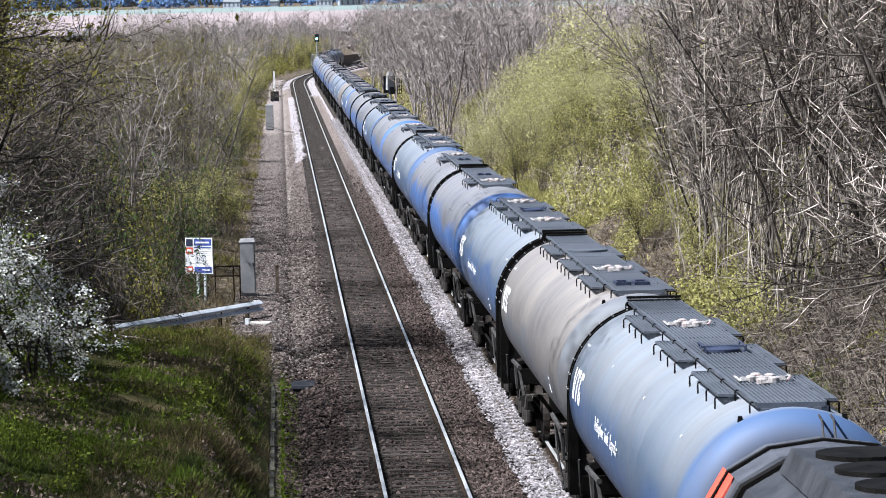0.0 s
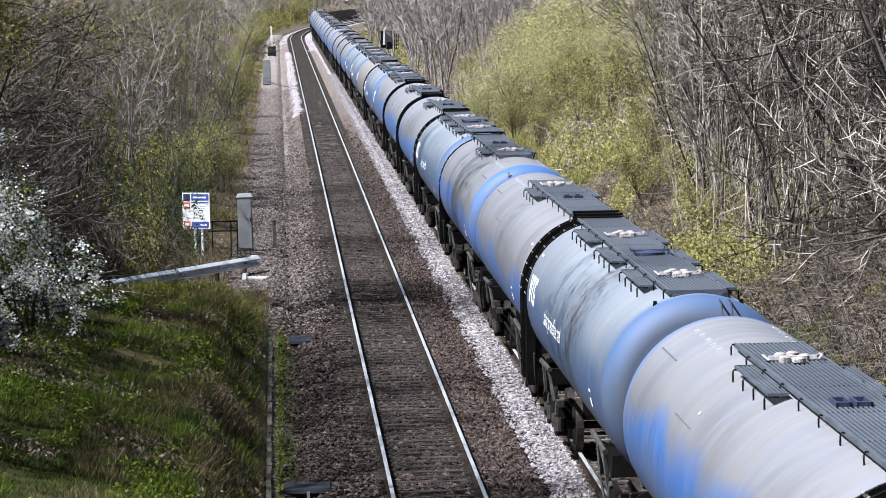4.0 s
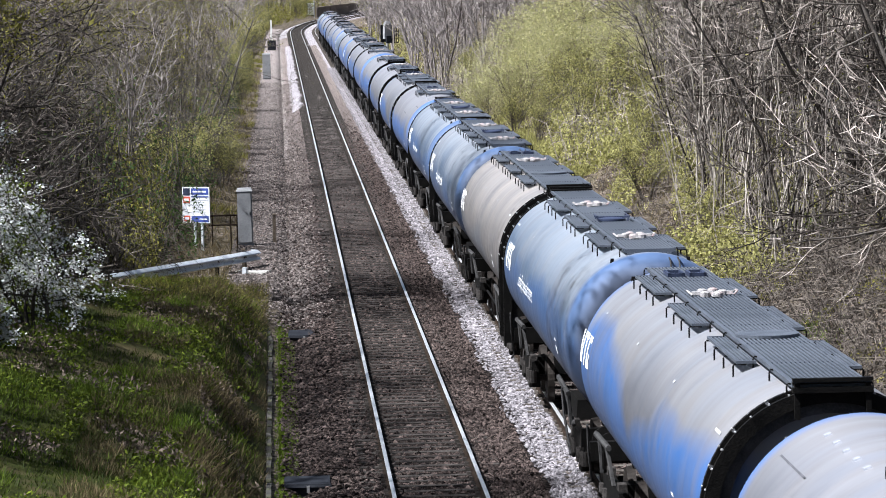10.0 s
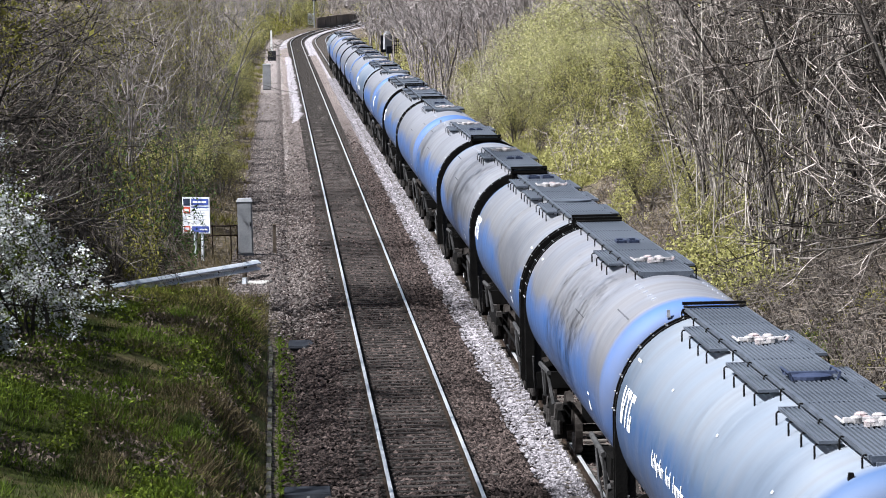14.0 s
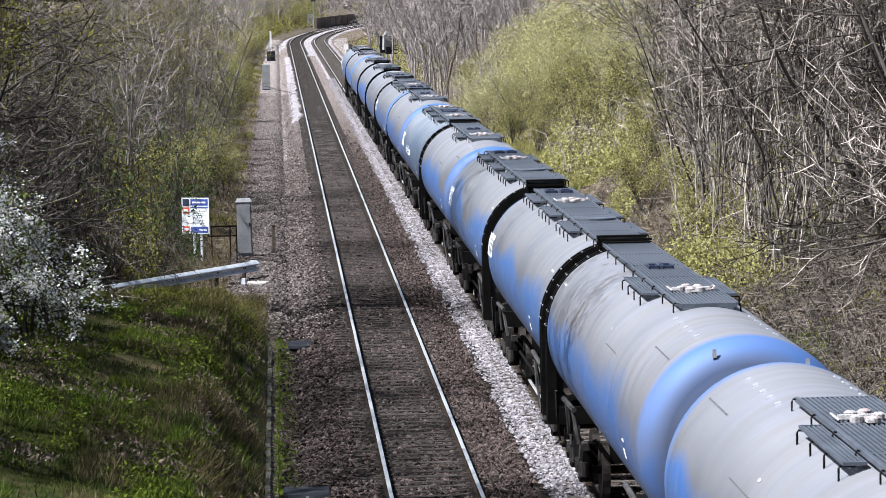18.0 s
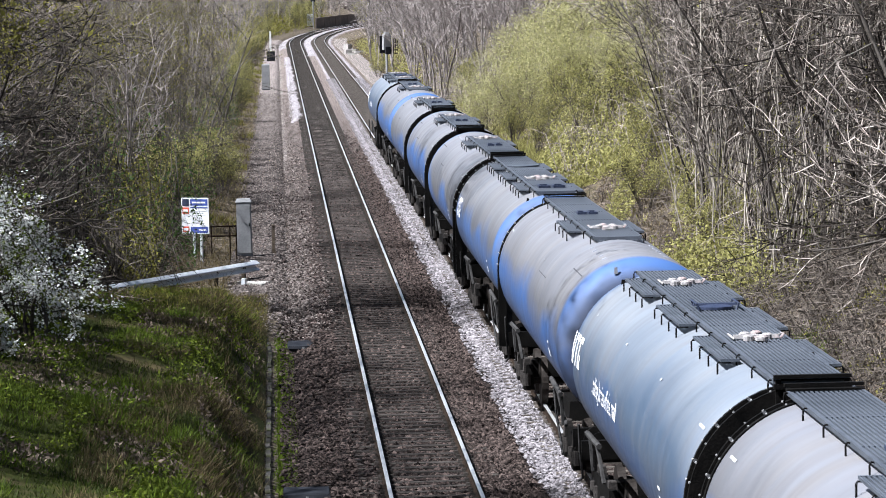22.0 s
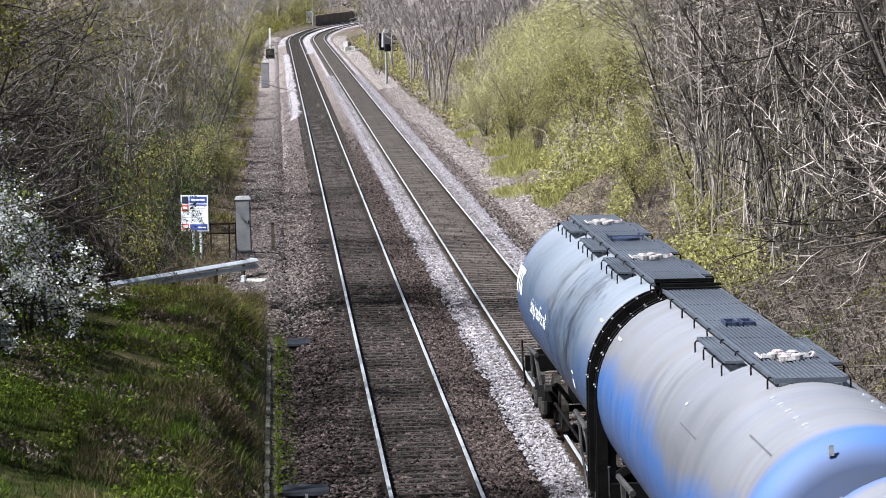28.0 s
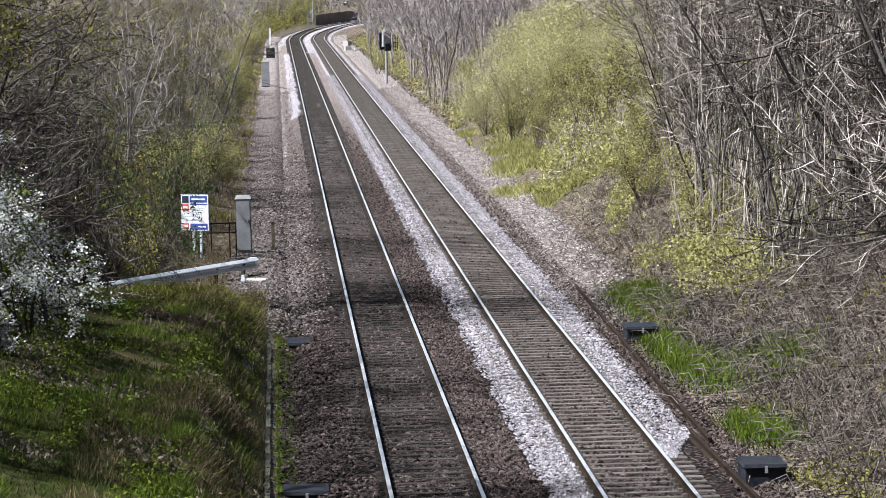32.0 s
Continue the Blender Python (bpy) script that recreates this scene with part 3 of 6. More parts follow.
def wagon(kind, words=(0, 1, 2)):
    """A bogie tank wagon, its hooped end towards -y, standing on the rails at z = 0."""
    label = {"T": "grey-blue bogie tank wagon with white slogan and long roof walkway",
             "B": "dusty blue bogie tank wagon with short roof walkway at one end",
             "L": "dull blue-grey bogie tank wagon with white emblem and long walkway",
             "E": "beige dust-covered bogie tank wagon with white emblem and long walkway"}[kind]
    w = thing("tank_wagon", label, "tank wagon", "wagons of the train")
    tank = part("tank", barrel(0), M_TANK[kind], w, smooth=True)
    tank.location = (0, 0, TANK_Z)
    zt = 3.92
    y0, y1 = (-8.58, 3.3) if kind == "B" else (-8.58, 7.25)
    # walkway: frame with lengthwise slats, brackets down to the barrel
    fr = Shape()
    for k in (-1, 1):
        fr.box(k * 0.415 - 0.015, y0, zt - 0.035, k * 0.415 + 0.015, y1, zt + 0.012)
    n = max(3, round((y1 - y0) / 2.2))
    for i in range(n + 1):
        y = y0 + (y1 - y0) * i / n
        fr.box(-0.41, y - 0.02, zt - 0.06, 0.41, y + 0.02, zt + 0.002)
        fr.box(-0.36, y - 0.05, 3.72, -0.26, y + 0.05, zt - 0.06).box(0.26, y - 0.05, 3.72, 0.36, y + 0.05, zt - 0.06)
    walkway = part("walkway", fr, M_GRATE, w, "dark steel roof walkway")
    for i in range(15):
        sl = part("slat", shared("slat", lambda: SLAT, M_GRATE), None, walkway)
        sl.location, sl.scale = (-0.375 + 0.75 * i / 14, (y0 + y1) / 2, zt - 0.028), (1, y1 - y0, 1)
    for side in (-1, 1):
        n = round((y1 - y0) / 1.4)
        for i in range(n + 1):
            br = part("bracket", shared("leg_bracket_%d" % side, lambda: leg_bracket(side), M_BLACK), None, walkway)
            br.location = (0, y0 + 0.1 + (y1 - y0 - 0.2) * i / n, 0)
        spots = [(-0.2,)] if kind == "B" else [(5.0,), (0.4,), (-4.2,)]
        for (yc,) in spots:
            yc = yc if side < 0 else (-yc if kind != "B" else yc - 0.4)
            sb = part("side_step", shared("side_step_%d" % side, lambda: step_board(side, 2.9), M_GRATE), None, w, "slatted steel side step")
            sb.location = (0, yc, 0)
            for i in range(4):
                sl = part("slat", shared("slat", lambda: SLAT, M_GRATE), None, sb)
                sl.location, sl.scale = (side * (0.485 + 0.050 * i), 0, 3.857), (0.9, 2.86, 0.45)
            for i in range(4):
                br = part("bracket", shared("step_bracket_%d" % side, lambda: step_bracket(side), M_BLACK), None, sb)
                br.location = (0, -1.4 + 0.93 * i, 0)
            lug = decal(Shape(), side, yc + 1.2, yc + 1.32, 3.33, 3.36)
            part("reflector", lug, M_PATCH, w, "small white square patch")
    # roof fittings
    fits = {"T": (("v", 4.7), ("m", 0.5), ("v", -3.8)), "B": (("v", 1.2), ("h", -3.2)), "L": (("h", 5.8), ("v", 2.4), ("l", -3.3)), "E": (("h", 5.8), ("v", 2.2), ("l", -3.3))}
    for f, y in fits[kind]:
        nm, mk, mt, lb = {"v": ("valve_set", valve_set, M_VALVE, "pale cast valve set"), "m": ("manhole", manhole, M_NAVY, "navy manhole lid with grab bars"),
                          "h": ("hatch", twin_hatch, M_NAVY, "navy double hatch"), "l": ("lid", flat_lid, M_GRATE, "flat round lid")}[f]
        ob = part(nm, shared(nm, mk, mt), None, w, lb)
        ob.location = (0, y, zt + 0.004)
        if f in "vm":
            ob.scale = (0.85, 0.8, 0.62)
        elif f == "h":
            ob.scale = (0.55, 0.8, 0.5) if kind == "B" else (0.8, 0.9, 0.6)
    # hooped end with its bar, bolts and dark recess
    part("end_hoop", arch(-8.37, -8.29, 1.28, TANK_R + 0.014), M_BLACK, w, "black end hoop")
    part("end_hoop", arch(-8.66, -8.60, 1.28, TANK_R + 0.010), M_BLACK, w, "black end hoop")
    rib = arch(-8.605, -8.365, 1.16, 1.32)
    bolts = Shape()
    for i in range(19):
        a = math.pi * (i + 0.5) / 19
        c, d = math.cos(a), math.sin(a)
        if i % 2 == 0:
            rib.box(-0.02, -8.60, 1.30, 0.02, -8.37, TANK_R + 0.01, Matrix.Translation((0, 0, TANK_Z)) @ Matrix.Rotation(math.pi / 2 - a, 4, "Y"))
        for y in (-8.63, -8.33):
            bolts.lathe([(TANK_R + 0.0, 0.013), (TANK_R + 0.026, 0.013), (TANK_R + 0.027, 0.001)], 6, "z", (0, y, 0))
            k = len(bolts.v) - 18
            rot = Matrix.Translation((0, 0, TANK_Z)) @ Matrix.Rotation(math.pi / 2 - a, 4, "Y")
            bolts.v[k:] = [tuple(Matrix.Translation((0, y, 0)) @ (rot @ Vector((p[0], p[1] - y, p[2])))) for p in bolts.v[k:]]
    part("end_shield", rib, M_DARKRING, w, "dark ribbed steel end shield")
    tagged(part("bolt_ring", bolts, M_BOLT, w), "white bolt caps", kind="stuff")
    bar = Shape().box(-0.44, -8.751, 3.84, 0.44, -8.671, 3.90).box(-0.44, -8.751, 3.96, 0.44, -8.671, 4.0).box(-0.42, -8.731, 3.55, -0.36, -8.671, 3.95)
    bar.box(0.36, -8.731, 3.55, 0.42, -8.671, 3.95).box(-0.43, -8.691, 3.93, 0.43, -8.551, 3.95)
    part("end_bar", bar, M_BLACK, w, "black end bar of the walkway")
    # rounded end: lifting lugs and a grab iron
    for k in () if kind == "B" else (-0.62, 0.62):
        lg = part("lug", shared("lug", lambda: Shape().box(-0.035, -0.035, 0, 0.035, 0.035, 0.085, None, 0.012), M_BLACK), None, w)
        lg.location = (k, 7.38, 3.70)
    if kind == "B":
        for k in (-0.75, 0.45):
            gp = part("lifting_plate", shared("lifting_plate", lambda: Shape().box(-0.03, -0.012, -0.08, 0.03, 0.012, 0.03, None, 0.006), M_STUD), None, w)
            gp.location = (k, 7.80, TANK_Z + math.sqrt(1.40 ** 2 - k * k) - 0.06)
    else:
        for k in (-0.42, -0.28):
            gi = part("grab_iron", shared("grab_iron", lambda: Shape().tube([(0, 7.60, 3.80), (0, 7.86, 3.76), (0, 8.02, 3.5), (0, 8.05, 3.3)], 0.014, 6), M_BRACE), None, w)
            gi.location = (k, 0, 0)
    if kind == "B":
        for k in (-1, 1):
            for i in range(5):
                lg = part("stud", shared("stud", lambda: Shape().box(-0.045, -0.05, -0.01, 0.045, 0.05, 0.02, None, 0.01), M_STUD), None, w)
                lg.location, lg.rotation_euler = (k * 0.52, 4.0 + 0.62 * i, TANK_Z + math.sqrt(TANK_R ** 2 - 0.52 ** 2)), (0, k * 0.372, 0)
        for side in (-1, 1):
            part("seam", decal(decal(Shape(), side, 5.2, 6.9, 3.52, 3.535), side, 1.0, 2.6, 3.16, 3.175), M_SEAM, w, "thin weld line")
    for side in (-1, 1):
        part("end_patch", decal(Shape(), side, -7.9, -7.45, 3.30, 3.33), M_PATCH, w, "faded white end patch")
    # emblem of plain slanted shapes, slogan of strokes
    for side in (-1, 1):
        sg = 1 if side < 0 else -1
        if kind in "TLE":
            for a, b, z0, z1, sk in ((7.56, 7.44, 2.50, 2.98, 0.11), (7.44, 7.32, 2.50, 2.98, -0.11), (7.12, 6.76, 2.89, 2.98, 0), (7.00, 6.88, 2.50, 2.89, 0),
                                     (6.62, 6.50, 2.50, 2.98, 0), (6.50, 6.24, 2.89, 2.98, 0), (6.50, 6.24, 2.50, 2.59, 0), (6.35, 6.24, 2.59, 2.72, 0)):
                bl = decal(Shape(), side, sg * min(a, b) if sg > 0 else -max(a, b), sg * max(a, b) if sg > 0 else -min(a, b), z0, z1, sk * sg)
                part("emblem_block", bl, M_WHITE, w, "white emblem block")
        if kind == "T" and isinstance(words, str):
            tagged(part("lettering", slogan(words, side, 3.9, 2.42), M_WHITE, w, "white painted slogan"), kind="stuff")
        elif kind == "T":
            y = 3.4
            for wd in words:
                lt = Shape()
                for st in WORDS[wd]:
                    z0, z1 = {1: (2.45, 2.57), 2: (2.45, 2.65), 3: (2.39, 2.57)}[st]
                    a, b = sorted((sg * y, sg * (y - 0.055)))
                    decal(lt, side, a, b, z0, z1)
                    if st != 2:
                        a, b = sorted((sg * y, sg * (y - 0.15)))
                        decal(lt, side, a, b, 2.54, 2.57)
                    y -= 0.155
                tagged(part("lettering", lt, M_WHITE, w, "white strokes of lettering"), kind="stuff")
                y -= 0.22
        mk = Shape()
        a, b = sorted((sg * -5.35, sg * -5.6))
        decal(mk, side, a, b, 2.28, 2.32)
        decal(mk, side, a, b, 2.05, 2.19)
        part("marking", mk, M_WHITE, w, "small white data marks")
    # frame and running gear
    fr = Shape()
    for k in (-1, 1):
        fr.box(k * 0.55 - 0.06, -8.3, 0.82, k * 0.55 + 0.06, 8.3, 1.1)
        fr.box(-1.25, k * 8.3 - 0.08, 0.85, 1.25, k * 8.3 + 0.08, 1.15)
    part("underframe", fr, M_BLACK, w, "black steel underframe")
    for k in (-1, 1):
        part("saddle", saddle(k * 7.0), M_BLACK, w)
        for side in (-1, 1):
            bf = part("buffer", shared("buffer", lambda: Shape().lathe([(0, 0.10), (0.34, 0.10), (0.35, 0.23), (0.40, 0.23), (0.41, 0.001)], 16, "y"), M_BLACK), None, w)
            bf.location, bf.rotation_euler = (side * 0.88, k * 8.36, 1.0), (0, 0, 0 if k > 0 else math.pi)
            br = Shape().tube([(side * 1.30, k * 4.4, 1.55), (side * 1.30, k * 6.5, 1.50)], 0.045, 6)
            br.tube([(side * 1.28, k * 5.0, 1.52), (side * 1.20, k * 4.75, 0.95)], 0.035, 5).tube([(side * 1.28, k * 5.4, 1.52), (side * 1.20, k * 6.3, 0.95)], 0.035, 5)
            br.tube([(side * 1.28, k * 6.2, 1.5), (side * 1.24, k * 6.2, 0.95)], 0.035, 5)
            part("brace", br, M_BRACE, w, "dusty grey frame brace")
            hr = Shape().tube([(side * 1.42, k * 6.62, 1.62), (side * 1.40, k * 6.75, 1.2), (side * 1.34, k * 6.95, 0.75), (side * 1.36, k * 7.5, 0.62)], 0.022, 6)
            part("handrail", hr, M_BRACE, w, "bent grey handrail")
        bogie = part("bogie", Shape().box(-0.95, -0.22, 0.46, 0.95, 0.22, 0.80, None, 0.03), M_BLACK, w, "two-axle bogie")
        bogie.location = (0, k * 6.1, 0)
        for side in (-1, 1):
            part("side_frame", shared("side_frame_%d" % side, lambda: side_frame(side), M_BLACK), None, bogie)
            for q in (-0.9, 0.9):
                sp = part("spring", shared("axle_spring_%d" % side, lambda: axle_spring(side), M_AXLE), None, bogie)
                sp.location = (0, q, 0)
        for q in (-0.9, 0.9):
            ws = part("wheelset", shared("wheelset", wheelset, M_WHEEL), None, bogie)
            ws.location = (0, q, 0)
    part("brake_gear", Shape().box(-0.9, -2.6, 0.55, -0.2, -1.2, 0.95, None, 0.03).box(0.25, 0.8, 0.55, 0.85, 2.4, 0.9, None, 0.03)
         .tube([(-1.0, -4, 0.7), (-1.0, 4, 0.7)], 0.03, 6), M_BLACK, w)
    return w


def engine():
    """The rear of the diesel engine: grey ribbed roof, dark end, red flank panels."""
    e = thing("locomotive", "dark-roofed diesel locomotive with red side panel, coupled to wagons", "locomotive")
    prof = [(-1.34, 1.0), (-1.36, 2.5), (-1.30, 3.0), (-1.05, 3.42), (-0.6, 3.68), (0, 3.76), (0.6, 3.68), (1.05, 3.42), (1.30, 3.0), (1.36, 2.5), (1.34, 1.0)]

    def slice_(y0, y1, k0=0, k1=10, grow=0.0):
        vs = [(x * (1 + grow), y, z + grow) for y in (y0, y1) for x, z in prof[k0:k1 + 1]]
        n = k1 - k0 + 1
        fs = [(i, i + 1, n + i + 1, n + i) for i in range(n - 1)] + [tuple(range(n)), tuple(range(2 * n - 1, n - 1, -1))]
        return Shape().add(vs, fs)

    part("body", slice_(-10, 9.9), M_ENGINE_GREY, e, "dark grey body")
    part("roof", slice_(-9.9, 8.6, 2, 8, 0.012), M_ENGINE_ROOF, e, "sooty dark roof")
    part("side_panel", slice_(9.0, 9.93, 1, 3, 0.016), M_ENGINE_RED, e, "red corner panel")
    part("side_panel", slice_(9.0, 9.93, 7, 9, 0.016), M_ENGINE_RED, e, "red corner panel")
    part("side_panel", slice_(-9.8, 8.4, 0, 2, 0.016), M_ENGINE_RED, e, "red flank panel")
    part("roof_rib", slice_(7.9, 8.1, 2, 8, 0.05), M_BLACK, e)
    part("roof_rib", slice_(9.4, 9.5, 2, 8, 0.03), M_BLACK, e)
    part("exhaust_box", Shape().box(-0.75, 3.0, 3.66, 0.75, 7.6, 3.92, None, 0.12), M_ENGINE_ROOF, e)
    for y in (4.0, 5.3, 6.6):
        part("roof_fan", Shape().lathe([(3.92, 0.5), (3.97, 0.5), (3.975, 0.2), (3.95, 0.001)], 24, "z", (0, y, 0)), M_BLACK, e)
    for k in (-0.4, 0.4):
        part("marker_lamp", Shape().box(k - 0.16, 9.9, 3.30, k + 0.16, 10.02, 3.42, None, 0.02), M_BLACK, e)
    part("frame", Shape().box(-1.2, -10, 0.6, 1.2, 10, 1.0), M_BLACK, e)
    for k in (-1, 1):
        bg = part("bogie", Shape().box(-1.1, -2.2, 0.35, 1.1, 2.2, 0.75, None, 0.05), M_BLACK, e)
        bg.location = (0, k * 6, 0)
        for q in (-1.7, 0, 1.7):
            ws = part("wheelset", shared("wheelset", wheelset, M_WHEEL), None, bg)
            ws.location = (0, q, 0)
    return e


M_ENGINE_GREY = mat("engine_grey", (0.035, 0.038, 0.045), (0.08, 0.085, 0.10), 3, 0.45, 0, 0.1)
M_ENGINE_ROOF = mat("sooty_roof", (0.012, 0.013, 0.016), (0.04, 0.043, 0.05), 3, 0.5, 0, 0.2)
M_ENGINE_RED = mat("engine_red", (0.50, 0.05, 0.03), (0.62, 0.10, 0.06), 3, 0.5, 0, 0.1)

# from the engine backwards: kind of wagon, and whether its bar end leads
ORDER = [("S", 0), ("E", 0), ("S", 1), ("B", 0), ("B", 1), ("T", 0), ("B", 1), ("B", 0), ("T", 0), ("B", 1), ("B", 1), ("L", 1), ("V", 0), ("E", 1),
         ("T", 0), ("S", 0), ("B", 0), ("L", 1), ("B", 1), ("B", 1), ("B", 0), ("L", 1), ("L", 1), ("B", 0), ("T", 1), ("B", 0), ("L", 0),
         ("B", 1), ("B", 1), ("B", 1), ("B", 0), ("T", 1)]
proto = {k: wagon(k, "...taking lorries off the road") for k in "TBLE"}
proto["V"] = wagon("T", "...caring for the environment")
proto["S"] = wagon("T", (0, 3, 1))
used = set()
TRAIN = []
for i, (kind, lead) in enumerate(ORDER):
    if kind in used:
        w = copy_thing(proto[kind], Matrix())
    else:
        w = proto[kind]
        used.add(kind)
    TRAIN.append((w, i - 2, lead))
ENGINE = engine()


def gone(t):
    """Metres that the train has run since 2 s."""
    return 20.594 * (t - 2) - 0.02884 * (t * t - 4)


def on_line(d, flip):
    """Pose of a wagon whose middle is d along the line."""
    sh, h, rise = line(d)
    return pose(RIGHT_X + sh, d, rise, 0, 0, -math.degrees(h) + (180 if flip else 0))


def motions():
    for w, k, lead in TRAIN:
        rows = []
        for i in range(33):
            t = float(i)
            rows.append((t, on_line(45.75 + PITCH_LEN * k - gone(t), not lead)))
        walk(w, rows)
    walk(ENGINE, [(float(t), on_line(45.75 + PITCH_LEN * -2 - 9.2 - 10.1 - gone(float(t)), False)) for t in range(33)])


# ---- sleepers, stones, edging ----
SLEEPER_STEP = 0.62


def sleeper_shape():
    s = Shape().box(-1.25, -0.13, -0.30, 1.25, 0.13, -0.150, None, 0.025)
    for k in (-1, 1):
        for q in (-1, 1):
            x = k * GAUGE / 2 + q * 0.105
            s.box(x - 0.045, -0.07, -0.152, x + 0.045, 0.07, -0.105, None, 0.012)
    return s


def lay_sleepers(t, cx, material, z):
    me = sleeper_shape().mesh("sleeper", material)
    far = Shape()
    y, i = 57.0, 0
    src = sleeper_shape()
    while y < 640:
        sh, h, _ = line(y)
        if i < 290:
            ob = part("sleeper", me, None, t)
            ob.location, ob.rotation_euler = (cx + sh + random.uniform(-0.015, 0.015), y, z + random.uniform(-0.006, 0.004)), (0, 0, random.uniform(-0.008, 0.008))
        else:
            c, d = math.cos(-h), math.sin(-h)
            far.add([(cx + sh + px * c - py * d, y + px * d + py * c, pz + z) for px, py, pz in src.v[:8]], src.f[:6])
        y += SLEEPER_STEP
        i += 1
    tagged(part("far_sleepers", far, material, t, "rows of distant sleepers"), kind="stuff")


def stone_field(name, label, n, place, size, material, rng):
    """Angular stones, each a rough octahedron."""
    base = np.array([(1, 0, 0), (-1, 0, 0), (0, 1, 0), (0, -1, 0), (0, 0, 1), (0, 0, -1)], float)
    tri = [(0, 2, 4), (2, 1, 4), (1, 3, 4), (3, 0, 4), (2, 0, 5), (1, 2, 5), (3, 1, 5), (0, 3, 5)]
    vs, fs = [], []
    for i in range(n):
        x, y, z = place(rng)
        r = size * rng.uniform(0.55, 1.25)
        q = base * np.array([rng.uniform(0.7, 1.2), rng.uniform(0.7, 1.2), rng.uniform(0.5, 0.9)]) * r
        q = q + np.array([[rng.uniform(-0.25, 0.25) * r for _ in range(3)] for _ in range(6)])
        a = rng.uniform(0, 6.28)
        c, s = math.cos(a), math.sin(a)
        k = len(vs)
        vs += [(x + p[0] * c - p[1] * s, y + p[0] * s + p[1] * c, z + p[2]) for p in q]
        fs += [(k + a_, k + b_, k + c_) for a_, b_, c_ in tri]
    sh = Shape()
    sh.v, sh.f = vs, fs
    return tagged(new(name, sh.mesh(name, material)), label, "ballast", kind="stuff")


def near_y(rng, a, b, power=1.7):
    """More of them close to the near end of the stretch."""
    return a + (b - a) * rng.random() ** power


rng = random.Random(5)
XL0, XL1 = LEFT_X - GAUGE / 2, LEFT_X + GAUGE / 2
XR0, XR1 = RIGHT_X - GAUGE / 2, RIGHT_X + GAUGE / 2


def pale_left(r):
    y = near_y(r, 56, 330)
    w = 0.5 + 0.12 * noise.noise((y * 0.3, 0, 0))
    x = XR0 - 0.12 - 0.74 * r.random() ** 1.2 * (w / 0.5)
    return x, y, bed_z(x, y) + r.uniform(0.0, 0.035)


def pale_right(r):
    y = near_y(r, 65, 330)
    x = XR1 + 0.14 + (0.1 + 0.75 * smooth(64, 70, y)) * r.random() * (1 + 0.25 * noise.noise((y * 0.3, 5, 0)))
    return x, y, bed_z(x, y) + r.uniform(0.0, 0.035)


def brown_all(r):
    y = near_y(r, 56, 240, 1.9)
    if r.random() < smooth(130, 235, y):
        y = near_y(r, 56, 140)
    if r.random() < 0.22:
        y = 57.31 + SLEEPER_STEP * round((y - 57.31) / SLEEPER_STEP) + r.uniform(-0.16, 0.16)
        x = r.choice((LEFT_X, RIGHT_X)) + r.uniform(-0.66, 0.66)
        return x, y, bed_z(x, y) + r.uniform(-0.02, 0.012)
    x = r.choice((r.uniform(-1.5 if y > 104 else -0.1, XL0 - 0.08), r.uniform(XL1 + 0.08, XR0 - 0.9), r.uniform(XL1 + 0.08, XR0 - 0.9), r.uniform(XR1 + 0.9, 8.3)))
    return x, y, max(bed_z(x, y), ground_z(x, y) + 0.03) + r.uniform(-0.01, 0.03)


stone_field("pale_ballast_stones", "pale grey fresh ballast stones along the track shoulder", 15000, pale_left, 0.045, M_STONE_NEW, rng)
stone_field("pale_ballast_stones", "pale grey fresh ballast stones beside the outer rail", 13000, pale_right, 0.045, M_STONE_NEW, rng)
def gravel_place(r):
    y = near_y(r, 90 + 12 * r.random(), 290, 1.6)
    x = r.choice((r.uniform(-1.6, 1.0 + r.gauss(0, 0.25)), r.uniform(7.7, 9.8)))
    return x, y, max(bed_z(x, y) if x > 0 and x < 9.1 else -9, ground_z(x, y) + 0.03) + r.uniform(0.0, 0.03)


stone_field("gravel_stones", "pinkish-grey loose stones along both sides of the line", 36000, gravel_place, 0.046, mat("gravel_stone", (0.02, 0.017, 0.015), (0.24, 0.205, 0.187), 9, 0.9, 0, 0.4, 60, per_island=0.5), rng)
stone_field("brown_ballast_stones", "brown weathered ballast stones between the rails", 62000, brown_all, 0.047, M_STONE_OLD, rng)


def ribbon(name, label, x0, x1, y0, y1, lift, material, wob=0.08, step=1.0, category="ballast"):
    """A strip of loose stone with an uneven edge, following the line."""
    s = Shape()
    ys = spread((y0, y1, step if y1 - y0 < 150 else 3.0))
    for y in ys:
        sh = line(y)[0]
        a = x0 + wob * noise.noise((y * 0.45, x0, 1)) + sh
        b = x1 + wob * noise.noise((y * 0.45, x1, 2)) + sh
        b = a + (b - a) * (0.08 + 0.92 * smooth(y0, y0 + 10, y))
        s.v += [(a + (b - a) * k / 3, y, bed_z(a + (b - a) * k / 3, y) + (lift if 0 < k < 3 else 0.0)) for k in range(4)]
    for i in range(len(ys) - 1):
        for k in range(3):
            j = 4 * i + k
            s.f.append((j, j + 1, j + 5, j + 4))
    return tagged(new(name, s.mesh(name, material, True)), label, category, kind="structure")


